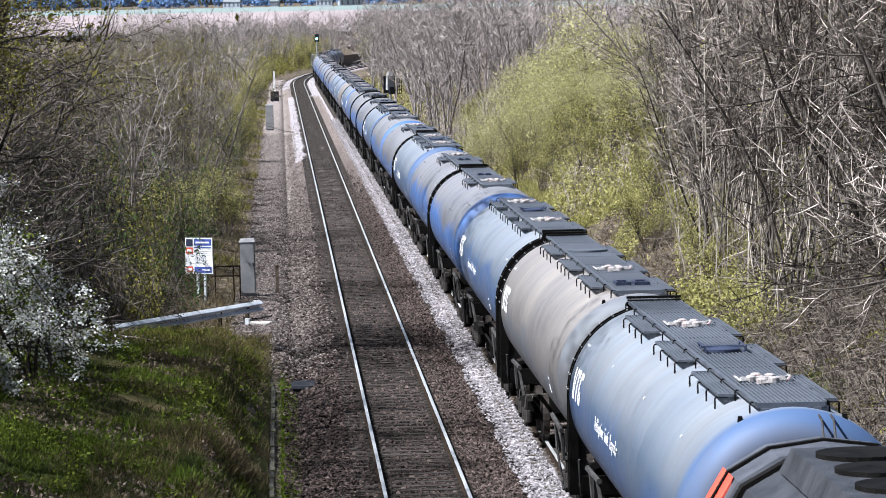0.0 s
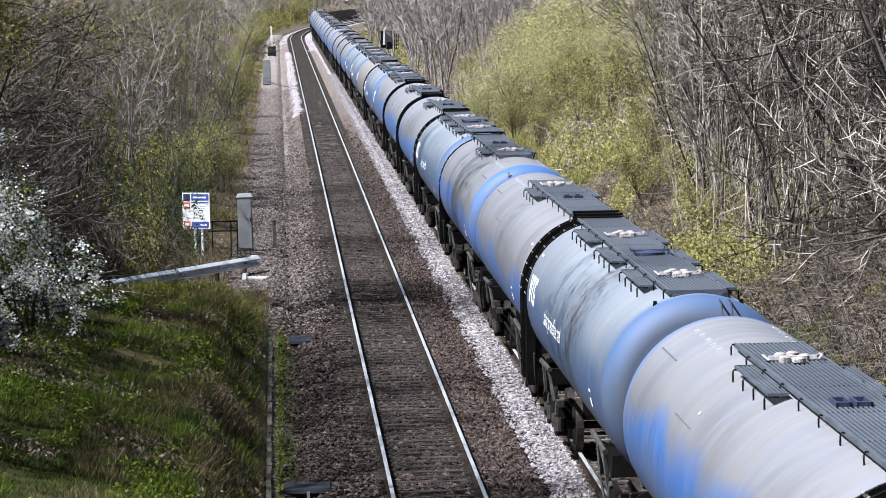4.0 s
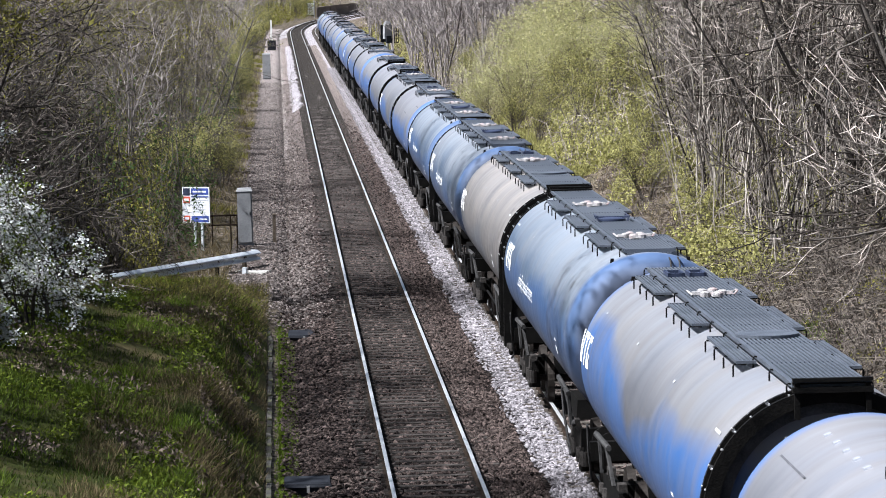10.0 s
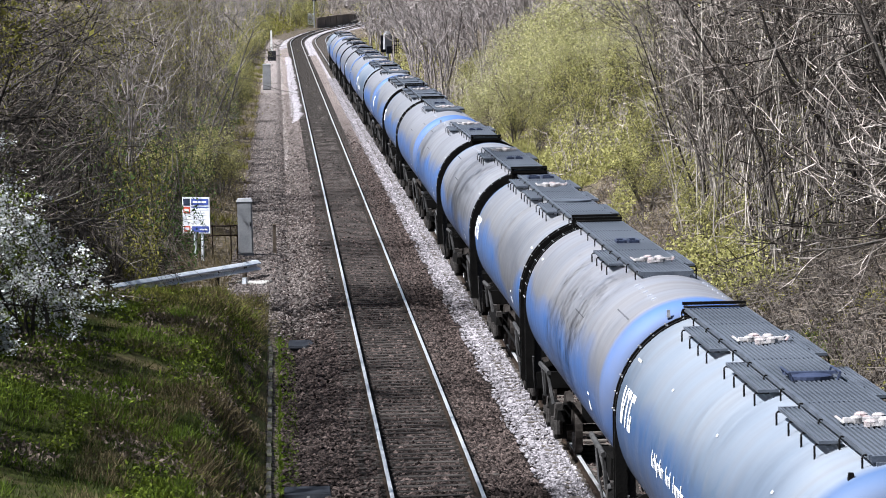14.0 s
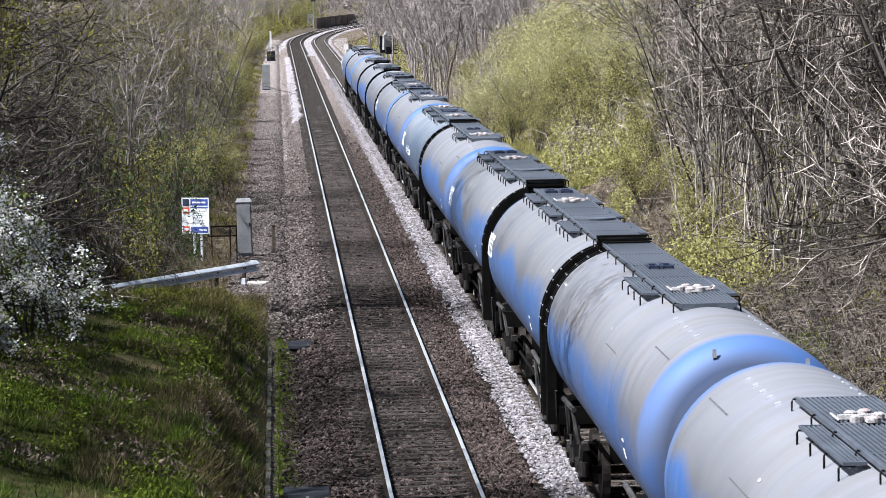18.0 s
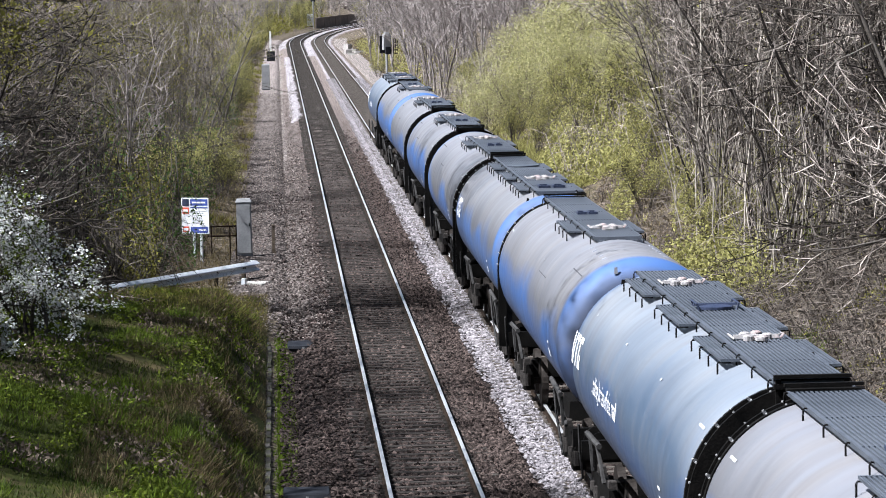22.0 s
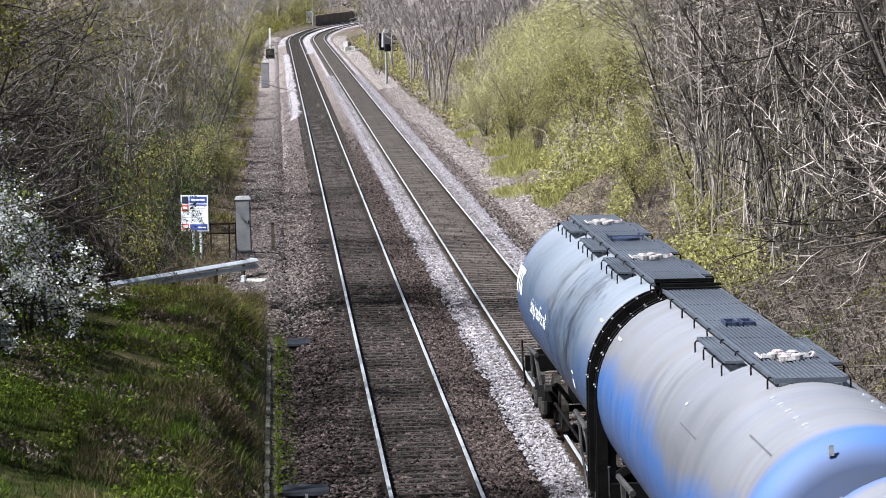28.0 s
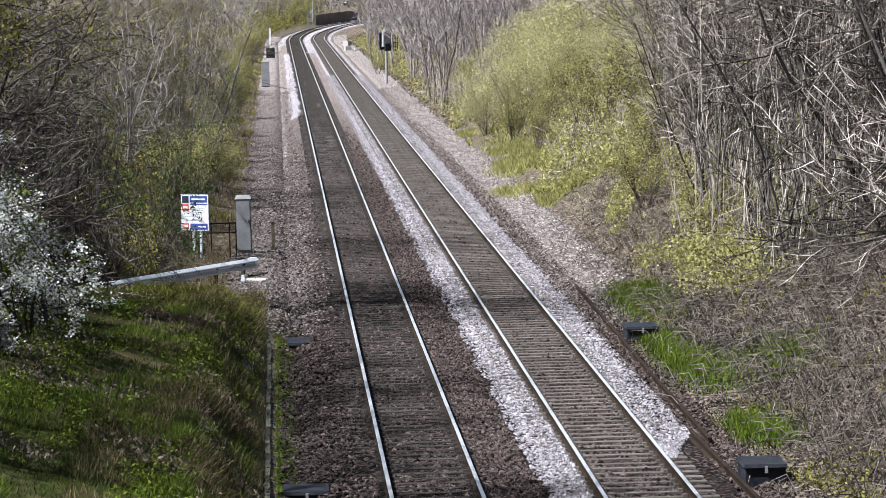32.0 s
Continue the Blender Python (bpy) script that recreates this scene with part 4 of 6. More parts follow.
ribbon("pale_ballast_strip", "strip of pale fresh ballast between the tracks", XR0 - 0.74, XR0 - 0.1, 50, 700, 0.012, M_PALE)
ribbon("pale_ballast_strip", "strip of pale fresh ballast outside the far rail", XR1 + 0.1, XR1 + 0.95, 72, 900, 0.012, M_PALE)
ribbon("pale_ballast_strip", "patch of pale ballast in the distance", XL0 - 0.95, XL0 - 0.15, 228, 430, 0.035, M_PALE, 0.15)
ribbon("pale_ballast_strip", "pale ballast round the outside of the bend", XL0 - 2.2, XL0 - 0.15, 480, 900, 0.03, M_PALE, 0.2)
ribbon("pale_ballast_strip", "pale ballast between the tracks in the bend", XL1 + 0.15, XR0 - 0.5, 430, 900, 0.03, M_PALE, 0.2)

ribbon("cess", "pale pinkish gravel beside distant track", XL0 - 2.9, XL0 - 0.75, 165, 560, 0.02, M_GRAVEL_PALE, 0.25, category="gravel")

# ---- foliage materials ----
M_BARK = mat("grey_brown_bark", (0.045, 0.038, 0.032), (0.15, 0.135, 0.12), 3, 0.9, 0, 0.5, 30, per_island=0.25)
M_BARK_PALE = mat("pale_bark", (0.16, 0.14, 0.115), (0.46, 0.415, 0.36), 3, 0.9, 0, 0.4, 30, per_island=0.25)
M_TWIG = mat("bare_twigs", (0.045, 0.038, 0.033), (0.40, 0.348, 0.304), 2, 0.9, 0, 0.0, 30, per_island=0.75)
M_TWIG_MID = mat("grey_brown_twigs", (0.1300, 0.1118, 0.0988), (0.4680, 0.4095, 0.3640), 2, 0.9, 0, 0.0, 30, per_island=0.7)
M_TWIG_DARK = mat("dark_twigs", (0.030, 0.025, 0.021), (0.14, 0.12, 0.10), 2, 0.9, 0, 0.0, 30, per_island=0.75)
M_BARK_DARK = mat("black_brown_bark", (0.012, 0.010, 0.009), (0.055, 0.047, 0.04), 3, 0.9, 0, 0.5, 30, per_island=0.3)
M_TWIG_BLACK = mat("black_brown_twigs", (0.010, 0.0085, 0.0075), (0.06, 0.051, 0.044), 2, 0.9, 0, 0.0, 30, per_island=0.8)
M_TWIG_BRUSH = mat("grey_brushwood", (0.018, 0.015, 0.013), (0.19, 0.162, 0.142), 2, 0.9, 0, 0.0, 30, per_island=0.75)
M_TWIG_FAR = mat("purple_brown_twigs", (0.088, 0.076, 0.070), (0.36, 0.318, 0.298), 2, 0.9, 0, 0.0, 30, per_island=0.35)


def leaf_mat(name, a, b, shine=0.6, glow=0.35, var=0.45):
    """Thin leaves that let light through."""
    m = mat(name, a, b, 1.2, shine, 0, 0.0, 8, per_island=var)
    n, l = m.node_tree.nodes, m.node_tree.links
    bsdf = n["Principled BSDF"]
    tr = n.new("ShaderNodeBsdfTranslucent")
    l.new(bsdf.inputs["Base Color"].links[0].from_socket, tr.inputs["Color"])
    mx = n.new("ShaderNodeMixShader")
    mx.inputs[0].default_value = glow
    l.new(bsdf.outputs[0], mx.inputs[1])
    l.new(tr.outputs[0], mx.inputs[2])
    l.new(mx.outputs[0], n["Material Output"].inputs["Surface"])
    return m


M_LEAF_YELLOW = leaf_mat("yellow_green_leaves", (0.165, 0.165, 0.05), (0.38, 0.355, 0.14), 0.6, 0.45, 0.55)
M_LEAF_WILLOW = leaf_mat("willow_leaves", (0.26, 0.25, 0.10), (0.46, 0.44, 0.22))
M_LEAF_HERB = leaf_mat("herb_leaves", (0.0444, 0.0665, 0.0063), (0.1140, 0.1394, 0.0158), 0.6, 0.3, 0.5)
M_LEAF_OLIVE = leaf_mat("olive_leaves", (0.075, 0.078, 0.016), (0.215, 0.195, 0.046), 0.6, 0.3, 0.6)
M_LEAF_DARK = leaf_mat("dark_green_leaves", (0.025, 0.05, 0.012), (0.07, 0.11, 0.03))
M_BLOSSOM = leaf_mat("white_blossom", (0.56, 0.57, 0.55), (0.76, 0.76, 0.74), 0.7, 0.3, 0.12)
M_GRASS = leaf_mat("meadow_grass", (0.0158, 0.0266, 0.0044), (0.0539, 0.0697, 0.0127), 0.6, 0.3, 0.5)
M_GRASS_BRIGHT = leaf_mat("bright_grass", (0.055, 0.088, 0.008), (0.118, 0.160, 0.020), 0.6, 0.35, 0.4)
M_STRAW_DULL = leaf_mat("dull_dry_grass", (0.0520, 0.0424, 0.0200), (0.1520, 0.1200, 0.0640), 0.8, 0.2, 0.5)
M_LITTER = leaf_mat("dead_leaves", (0.042, 0.031, 0.024), (0.18, 0.142, 0.112), 0.85, 0.1, 0.5)


# ---- trees ----
def turn_from(d, angle, az):
    a = d.cross(Vector((0.2, 0.3, 0.93)))
    if a.length < 0.1:
        a = d.cross(Vector((1, 0, 0)))
    a.normalize()
    b = d.cross(a)
    side = a * math.cos(az) + b * math.sin(az)
    return (d * math.cos(angle) + side * math.sin(angle)).normalized()


def grow(wood, twigs, tips, p, d, length, r, level, spec, rg):
    n = (6, 5, 3, 2)[level]
    pts, rad = [p.copy()], [r]
    q = p.copy()
    for i in range(n):
        d = (d + Vector((rg.gauss(0, 1), rg.gauss(0, 1), rg.gauss(0, 0.7))) * spec["wander"][level] + Vector((0, 0, spec["lift"][level]))).normalized()
        q = q + d * (length / n)
        pts.append(q.copy())
        rad.append(r * (1 - (0.62 if level < 2 else 0.75) * (i + 1) / n))
    if level < 3:
        (wood if level < 2 else twigs).tube(pts, rad, (6, 5, 3, 3)[level], False)
    else:
        twigs.strip(pts, [k * 1.15 for k in rad], turn_from(d, 1.5708, rg.uniform(0, 6.283)))
        tips.append((pts[-1], d))
        tips.append((pts[1], d))
        return
    kids = spec["kids"][level]
    for k in range(kids):
        f = spec["from"][level] + (1 - spec["from"][level]) * (k + rg.random()) / kids
        i = min(n - 1, int(f * n))
        at = pts[i].lerp(pts[i + 1], f * n - i)
        dd = (pts[i + 1] - pts[i]).normalized()
        child = turn_from(dd, radians(rg.uniform(*spec["angle"][level])), rg.uniform(0, 6.283))
        grow(wood, twigs, tips, at, child, length * rg.uniform(*spec["ratio"][level]) * (1.15 - 0.5 * f), max(spec["thin"], rad[i] * 0.48), level + 1, spec, rg)


def leaf_quads(points, rg, per, spreadr, size, droop=0.0):
    """Small pointed leaves scattered round the points."""
    s = Shape()
    for p, d in points:
        for _ in range(per if isinstance(per, int) else (1 if rg.random() < per else 0)):
            c = Vector(p) + Vector((rg.gauss(0, spreadr), rg.gauss(0, spreadr), rg.gauss(0, spreadr) - droop))
            a = Vector((rg.gauss(0, 1), rg.gauss(0, 1), rg.gauss(0, 1))).normalized()
            b = a.cross(Vector((rg.gauss(0, 1), rg.gauss(0, 1), rg.gauss(0, 1)))).normalized()
            u = size * rg.uniform(0.6, 1.3)
            s.add([tuple(c - a * u), tuple(c - b * u * 0.45), tuple(c + a * u), tuple(c + b * u * 0.45)], [(0, 1, 2, 3)])
    return s


def tree_model(seed, stems, height, spec, bark, twig, leaf=None, per=0.5, size=0.05, spreadr=0.12, lean=0.12, girth=0.09):
    """Meshes of one tree: wood, twigs, leaves."""
    rg = random.Random(seed)
    wood, twigs, tips = Shape(), Shape(), []
    for k in range(stems):
        az = rg.uniform(0, 6.283)
        d = Vector((math.cos(az) * lean * rg.uniform(0.4, 1.6), math.sin(az) * lean * rg.uniform(0.4, 1.6), 1)).normalized()
        base = Vector((math.cos(az) * 0.35 * rg.random(), math.sin(az) * 0.35 * rg.random(), -0.15)) if stems > 1 else Vector((0, 0, -0.15))
        grow(wood, twigs, tips, base, d, height * rg.uniform(0.75, 1.05), girth * rg.uniform(0.7, 1.15), 0, spec, rg)
    out = [wood.mesh("trunk", bark, True), twigs.mesh("twigs", twig)]
    if leaf:
        out.append(leaf_quads(tips, rg, per, spreadr, size).mesh("leaves", leaf))
    return out


def plant(model, name, label, category, group, x, y, scale=1.0, turn=0.0, sink=0.0):
    t = thing(name, label, category, group)
    for me, nm in zip(model, ("trunk", "crown", "foliage")):
        part(nm, me, None, t)
    t.matrix_world = Matrix.LocRotScale((x, y, ground_z(x, y) - sink), Euler((0, 0, turn)), (scale, scale, scale))
    return t


TALL = dict(wander=(0.06, 0.10, 0.16, 0.22), lift=(0.06, 0.12, 0.10, 0.06), kids=(11, 7, 6), angle=((14, 40), (18, 45), (22, 55)), ratio=((0.3, 0.45), (0.38, 0.58), (0.5, 0.75)), thin=0.0052)
TALL["from"] = (0.22, 0.15, 0.12)
BOUGH = dict(wander=(0.10, 0.13, 0.18, 0.22), lift=(0.03, 0.015, 0.03, 0.03), kids=(9, 6, 5), angle=((55, 95), (25, 60), (25, 60)), ratio=((0.42, 0.72), (0.3, 0.5), (0.4, 0.65)), thin=0.0125)
BOUGH["from"] = (0.14, 0.12, 0.12)
SPREAD = dict(wander=(0.10, 0.16, 0.22, 0.25), lift=(0.03, 0.0, 0.0, 0.0), kids=(9, 6, 6), angle=((40, 80), (28, 60), (25, 60)), ratio=((0.4, 0.62), (0.4, 0.6), (0.4, 0.65)), thin=0.006)
SPREAD["from"] = (0.18, 0.2, 0.15)
BUSHY = dict(wander=(0.10, 0.14, 0.2, 0.25), lift=(0.05, 0.12, 0.08, 0.05), kids=(7, 5, 4), angle=((18, 42), (20, 45), (25, 55)), ratio=((0.4, 0.6), (0.45, 0.65), (0.45, 0.7)), thin=0.007)
BUSHY["from"] = (0.12, 0.15, 0.15)
FARSPEC = dict(wander=(0.08, 0.15, 0.2, 0.25), lift=(0.05, 0.08, 0.05, 0.03), kids=(6, 4, 4), angle=((22, 50), (25, 55), (25, 60)), ratio=((0.4, 0.55), (0.42, 0.6), (0.5, 0.7)), thin=0.015)
FARSPEC["from"] = (0.2, 0.2, 0.15)
# bough trees with sun and shade put into their colour: lit set, dark set
bough_lit = [tree_model(161 + i, 3, 7.6, BOUGH, M_BARK, M_TWIG_MID, M_LEAF_OLIVE, 0.04, 0.04, 0.12, 0.2, 0.075) for i in range(3)]
bough = [tree_model(141 + i, 2, 7.6, BOUGH, (M_BARK_DARK, M_BARK_DARK, M_BARK)[i], (M_TWIG_BLACK, M_TWIG_DARK, M_TWIG_BRUSH)[i], M_LEAF_OLIVE, 0.05, 0.04, 0.12, 0.2, 0.085) for i in range(3)]
M_TWIG_OLIVE = mat("olive_brown_twigs", (0.042, 0.036, 0.029), (0.23, 0.198, 0.160), 2, 0.9, 0, 0.0, 30, per_island=0.7)
shrub = [tree_model(151 + i, 5, 5.2, TALL, M_BARK, M_TWIG_OLIVE, M_LEAF_OLIVE, 0.28, 0.05, 0.14, 0.35, 0.035) for i in range(3)]

SLENDER = dict(wander=(0.085, 0.15, 0.2, 0.25), lift=(0.05, 0.07, 0.04, 0.02), kids=(8, 5, 4), angle=((18, 58), (22, 58), (25, 65)), ratio=((0.24, 0.42), (0.4, 0.62), (0.5, 0.8)), thin=0.0105)
SLENDER["from"] = (0.30, 0.15, 0.1)
tall = [tree_model(11 + i, 3 + i % 2, 9.8, SLENDER, (M_BARK_PALE, M_BARK)[i % 2], M_TWIG, M_LEAF_YELLOW, 0.05, 0.04, 0.15, 0.17, 0.05) for i in range(4)]
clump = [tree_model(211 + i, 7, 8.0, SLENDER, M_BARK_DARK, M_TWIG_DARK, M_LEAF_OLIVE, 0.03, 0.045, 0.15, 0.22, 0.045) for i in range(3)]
# inner trees: dark bark and twigs stand for the wood's shade
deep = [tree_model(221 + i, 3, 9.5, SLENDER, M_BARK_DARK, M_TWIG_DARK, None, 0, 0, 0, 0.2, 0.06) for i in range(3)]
dark = [tree_model(41 + i, 2 + i % 2, 8.5, SPREAD, M_BARK, M_TWIG_DARK, M_LEAF_OLIVE, 0.16, 0.045, 0.15, 0.25, 0.07) for i in range(4)]
far_tree = [tree_model(71 + i, 4, 8.0, FARSPEC, M_TWIG_FAR, M_TWIG_FAR, None, 0, 0, 0, 0.2, 0.07) for i in range(3)]
WILLOW = dict(BUSHY, angle=((30, 65), (25, 55), (25, 60)), kids=(9, 5, 4))
WILLOW["from"] = (0.03, 0.1, 0.1)
willow = [tree_model(81 + i, 7, 5.4, WILLOW, M_BARK, M_TWIG, M_LEAF_WILLOW, 7, 0.055, 0.26, 0.45, 0.045) for i in range(2)]
green_bush = [tree_model(91 + i, 6, 3.2, BUSHY, M_BARK, M_TWIG_DARK, M_LEAF_YELLOW, 2, 0.06, 0.12, 0.4, 0.04) for i in range(2)]

rng = random.Random(9)


def wood_edge(y):
    """Where the wood on the far side of the line begins."""
    pts = ((60, 13.5), (95, 12.8), (110, 12.6), (122, 13.4), (134, 15.2), (146, 16.5), (180, 19.6), (207, 20.2), (210, 10.8), (252, 10.0), (330, 10.4), (420, 9.8), (520, 9.6), (700, 9.6))
    for (a, xa), (b, xb) in zip(pts, pts[1:]):
        if y <= b:
            return xa + (xb - xa) * max(0, y - a) / (b - a)
    return 10.0


def grove_model(seed):
    """A bare tree of few thin limbs, for joining into groves."""
    rg, wood, twigs = random.Random(seed), Shape(), Shape()
    for k in range(3):
        az = rg.uniform(0, 6.283)
        grow(wood, twigs, [], Vector((0.3 * math.cos(az), 0.3 * math.sin(az), -0.2)), Vector((math.cos(az) * 0.2, math.sin(az) * 0.2, 1)).normalized(), 8.0 * rg.uniform(0.75, 1.05), 0.07, 0, GROVE, rg)
    return np.array(wood.v + twigs.v), wood.f + [tuple(i + len(wood.v) for i in f) for f in twigs.f]


GROVE = dict(FARSPEC, kids=(6, 4, 3), thin=0.024)
M_TWIG_GROVE = mat("grey_purple_twigs", (0.075, 0.066, 0.061), (0.34, 0.302, 0.282), 2, 0.9, 0, 0.0, 30, per_island=0.45)
grove_models = [grove_model(301 + i) for i in range(3)]


def grove(label, spots, material):
    """Many distant bare trees as one growth."""
    s = Shape()
    for x, y, scale in spots:
        v, f = rng.choice(grove_models)
        a = rng.uniform(0, 6.283)
        c, d = math.cos(a) * scale, math.sin(a) * scale
        z = ground_z(x, y)
        s.add([(x + p[0] * c - p[1] * d, y + p[0] * d + p[1] * c, z + p[2] * scale) for p in v], f)
    return tagged(new("bare_trees", s.mesh("bare_trees", material)), label, "trees", kind="stuff")


NEAR_WOOD = "slender bare multi-stemmed tree with pale bark in the lineside wood"
CLUMP_WOOD = "dark clump of bare coppiced stems at the wood's edge"
DEEP_WOOD = "bare tree deep inside the lineside wood, coloured dark as if shaded"
# wood on the outer side: a front row of pale trees and dark clumps, then deeper rows coloured dark for the shade inside
y = 96.0
while y < 185:
    for k in range(4):
        x = wood_edge(y) + (0.2, 2.2, 4.6, 7.6)[k] + rng.uniform(-0.7, 1.0)
        if x < 0.1646 * y + 3.0:
            kind = (0.42, 0.60, 0.2, 0.15)[k]
            if rng.random() < kind:
                plant(rng.choice(tall), "tree", NEAR_WOOD, "tree", "trees of the lineside wood", x, y + rng.uniform(-1.5, 1.5), rng.uniform(0.75, 1.1), rng.uniform(0, 6.28))
            elif k == 0:
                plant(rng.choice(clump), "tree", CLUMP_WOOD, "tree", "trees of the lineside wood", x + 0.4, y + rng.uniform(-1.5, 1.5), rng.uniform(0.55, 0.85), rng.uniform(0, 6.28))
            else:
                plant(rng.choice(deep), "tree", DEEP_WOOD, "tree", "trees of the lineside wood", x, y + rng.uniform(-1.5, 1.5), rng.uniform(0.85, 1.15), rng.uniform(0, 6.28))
    y += 3.6
y = 186.0
while y < 330:
    for k in range(4):
        x = wood_edge(y) + 0.6 + (0, 3.5, 8, 15)[k] + rng.uniform(-1, 1.2)
        if x < 0.1646 * y + 3:
            plant(rng.choice(far_tree), "tree", "bare purple-brown tree in the dense lineside wood", "tree", "trees of the lineside wood", x, y + rng.uniform(-2, 2), rng.uniform(0.85, 1.15), rng.uniform(0, 6.28))
    y += 10.5
spots = []
y = 335.0
while y < 760:
    for k in range(3):
        spots.append((max(wood_edge(y) + line(y)[0] - 0.4, 0.0218 * y + 2.2) + (0, 5, 14)[k] + rng.uniform(-1.0, 1.8), y + rng.uniform(-4, 4), rng.uniform(0.75, 1.05)))
    y += 16
grove("distant bare trees inside the bend of the line", spots, M_TWIG_GROVE)
# overhanging trees just past the near edge of the wood
for i in range(15):
    y = 80 + 2.2 * i
    plant(rng.choice(bough_lit if i % 7 == 0 else bough[:2]), "tree", "bare tree with arching overhanging boughs", "tree", "trees of the lineside wood", 0.1646 * y + rng.uniform(0.0, 2.0), y, rng.uniform(0.85, 1.1), rng.uniform(0, 6.28))
# pale green willow bushes
for x, y, s, i in ((10.8, 191, 0.55, 1), (12.0, 186, 0.75, 0), (17.4, 176, 0.7, 1), (15.9, 194, 1.0, 0), (18.1, 197, 1.2, 1), (14.5, 190, 0.7, 1), (20.5, 199, 1.15, 0), (17.3, 184, 0.62, 1), (14.1, 199, 0.9, 0), (19.1, 182, 0.7, 0), (21.5, 194, 1.0, 1)):
    plant(willow[i], "willow_bush", "pale yellow-green willow bush in fresh leaf", "bush", "willow bushes", x, y, s, rng.uniform(0, 6.28))
for x, y, s in ((12.2, 104, 0.5), (12.9, 113, 0.6), (12.1, 121, 0.6), (13.3, 127, 0.7), (14.0, 138, 0.8), (15.3, 150, 0.8), (14.4, 108, 0.5), (16.5, 118, 0.7), (13.2, 99, 0.45), (13.4, 160, 0.7), (15.0, 168, 0.9), (12.6, 172, 0.6), (16.8, 172, 0.8), (11.6, 165, 0.5), (13.8, 180, 0.8), (13.0, 498, 1.5), (14.6, 505, 1.6), (9.0, 330, 0.5), (12.3, 236, 0.7), (11.4, 178, 0.6)):
    plant(rng.choice(green_bush), "bush", "yellow-green leafy bush at the wood's edge", "bush", "lineside bushes", x + line(y)[0], y, s, rng.uniform(0, 6.28))
# tall trees that throw their shade across the line
for x, y, s in ((-9.0, 121, 1.0), (-10.2, 126, 1.1), (-9.2, 124, 1.0), (-9.8, 107, 1.05), (-9.8, 132, 1.05), (-10.8, 141, 1.0)):
    plant(rng.choice(bough), "tree", "tall dark bare tree with wide boughs above the thicket", "tree", "trees on the shaded side", x, y, s, rng.uniform(0, 6.28))
CROWN = dict(SPREAD, lift=(0.05, 0.05, 0.0, 0.0))
CROWN["from"] = (0.58, 0.2, 0.15)
leafy = [tree_model(231 + i, 2, 8.5, CROWN, M_BARK_DARK, M_TWIG_BLACK, M_LEAF_OLIVE, 5, 0.038, 0.24, 0.12, 0.075) for i in range(2)]
# trees added out of view, to shade the bank and tracks
for x, y, s in ((-8.5, 96.5, 2.3), (-8.9, 99.5, 2.4), (-11.4, 142, 2.4), (-9.9, 112, 2.3), (-7.5, 52, 1.65), (-7.2, 57, 1.7), (-7.8, 62.5, 1.6), (-7.4, 68, 1.7), (-7.9, 74, 1.6), (-7.6, 80, 1.65),
                (-7.6, 56, 1.0), (-8.0, 61, 1.05), (-8.2, 66, 1.1), (-8.6, 72, 1.05), (-8.8, 78, 1.1), (-9.2, 84, 1.1)):
    plant(rng.choice(leafy), "tree", "tall unseen tree in first leaf, added to shade the line", "tree", "trees on the shaded side", x, y, s, rng.uniform(0, 6.28))
# wood on the near side
for i in range(24):
    y = 78 + 1.5 * i
    plant(rng.choice(bough), "tree", "dark bare tree with long arching boughs over the bank", "tree", "trees on the shaded side", -0.0766 * y - rng.uniform(0.6, 2.6), y, rng.uniform(0.8, 1.05), rng.uniform(0, 6.28))
y = 112.0
while y < 330:
    for k in range(3 if y < 190 else 2):
        x = -3.9 - (0, 2.6, 6.2)[k if y < 190 else k + 1] + rng.uniform(-0.7, 0.6) - 1.6 * smooth(180, 260, y) - 3.4 * (1 - smooth(118, 136, y))
        if x > -0.0766 * y - 3.0:
            if rng.random() < 0.6:
                plant(rng.choice(shrub), "tree", "grey multi-stemmed young tree in first olive leaf", "tree", "trees on the shaded side", x, y + rng.uniform(-2, 2), rng.uniform(0.75, 1.15), rng.uniform(0, 6.28))
            else:
                plant(rng.choice(far_tree if rng.random() < 0.15 else dark), "tree", "bare grey-brown tree in the wood on the shaded side", "tree", "trees on the shaded side", x, y + rng.uniform(-2, 2), rng.uniform(0.6, 0.85), rng.uniform(0, 6.28))
    y += 7 if y < 200 else 13
for i in range(26):
    y = rng.uniform(120, 330)
    x = rng.uniform(-4.6, -2.2) if y < 200 else rng.uniform(-4.5, -2.4)
    plant(rng.choice(green_bush), "bush", "yellow-green bush in early leaf below bare trees", "bush", "lineside bushes", x, y, rng.uniform(0.35, 0.75), rng.uniform(0, 6.28))
spots = []
y = 340.0
while y < 980:
    for k in range(2 if y < 520 else 3):
        spots.append((line(y)[0] - 4.2 - (0, 9, 20)[k] - rng.uniform(0, 2.5), y + rng.uniform(-4, 4), rng.uniform(0.6, 0.95)))
    if y < 600:
        plant(rng.choice(green_bush), "bush", "yellow-green bush in early leaf beside distant track", "bush", "lineside bushes", line(y)[0] - 2.6 - rng.uniform(0, 1.2), y, rng.uniform(0.6, 1.1), rng.uniform(0, 6.28))
    y += 22
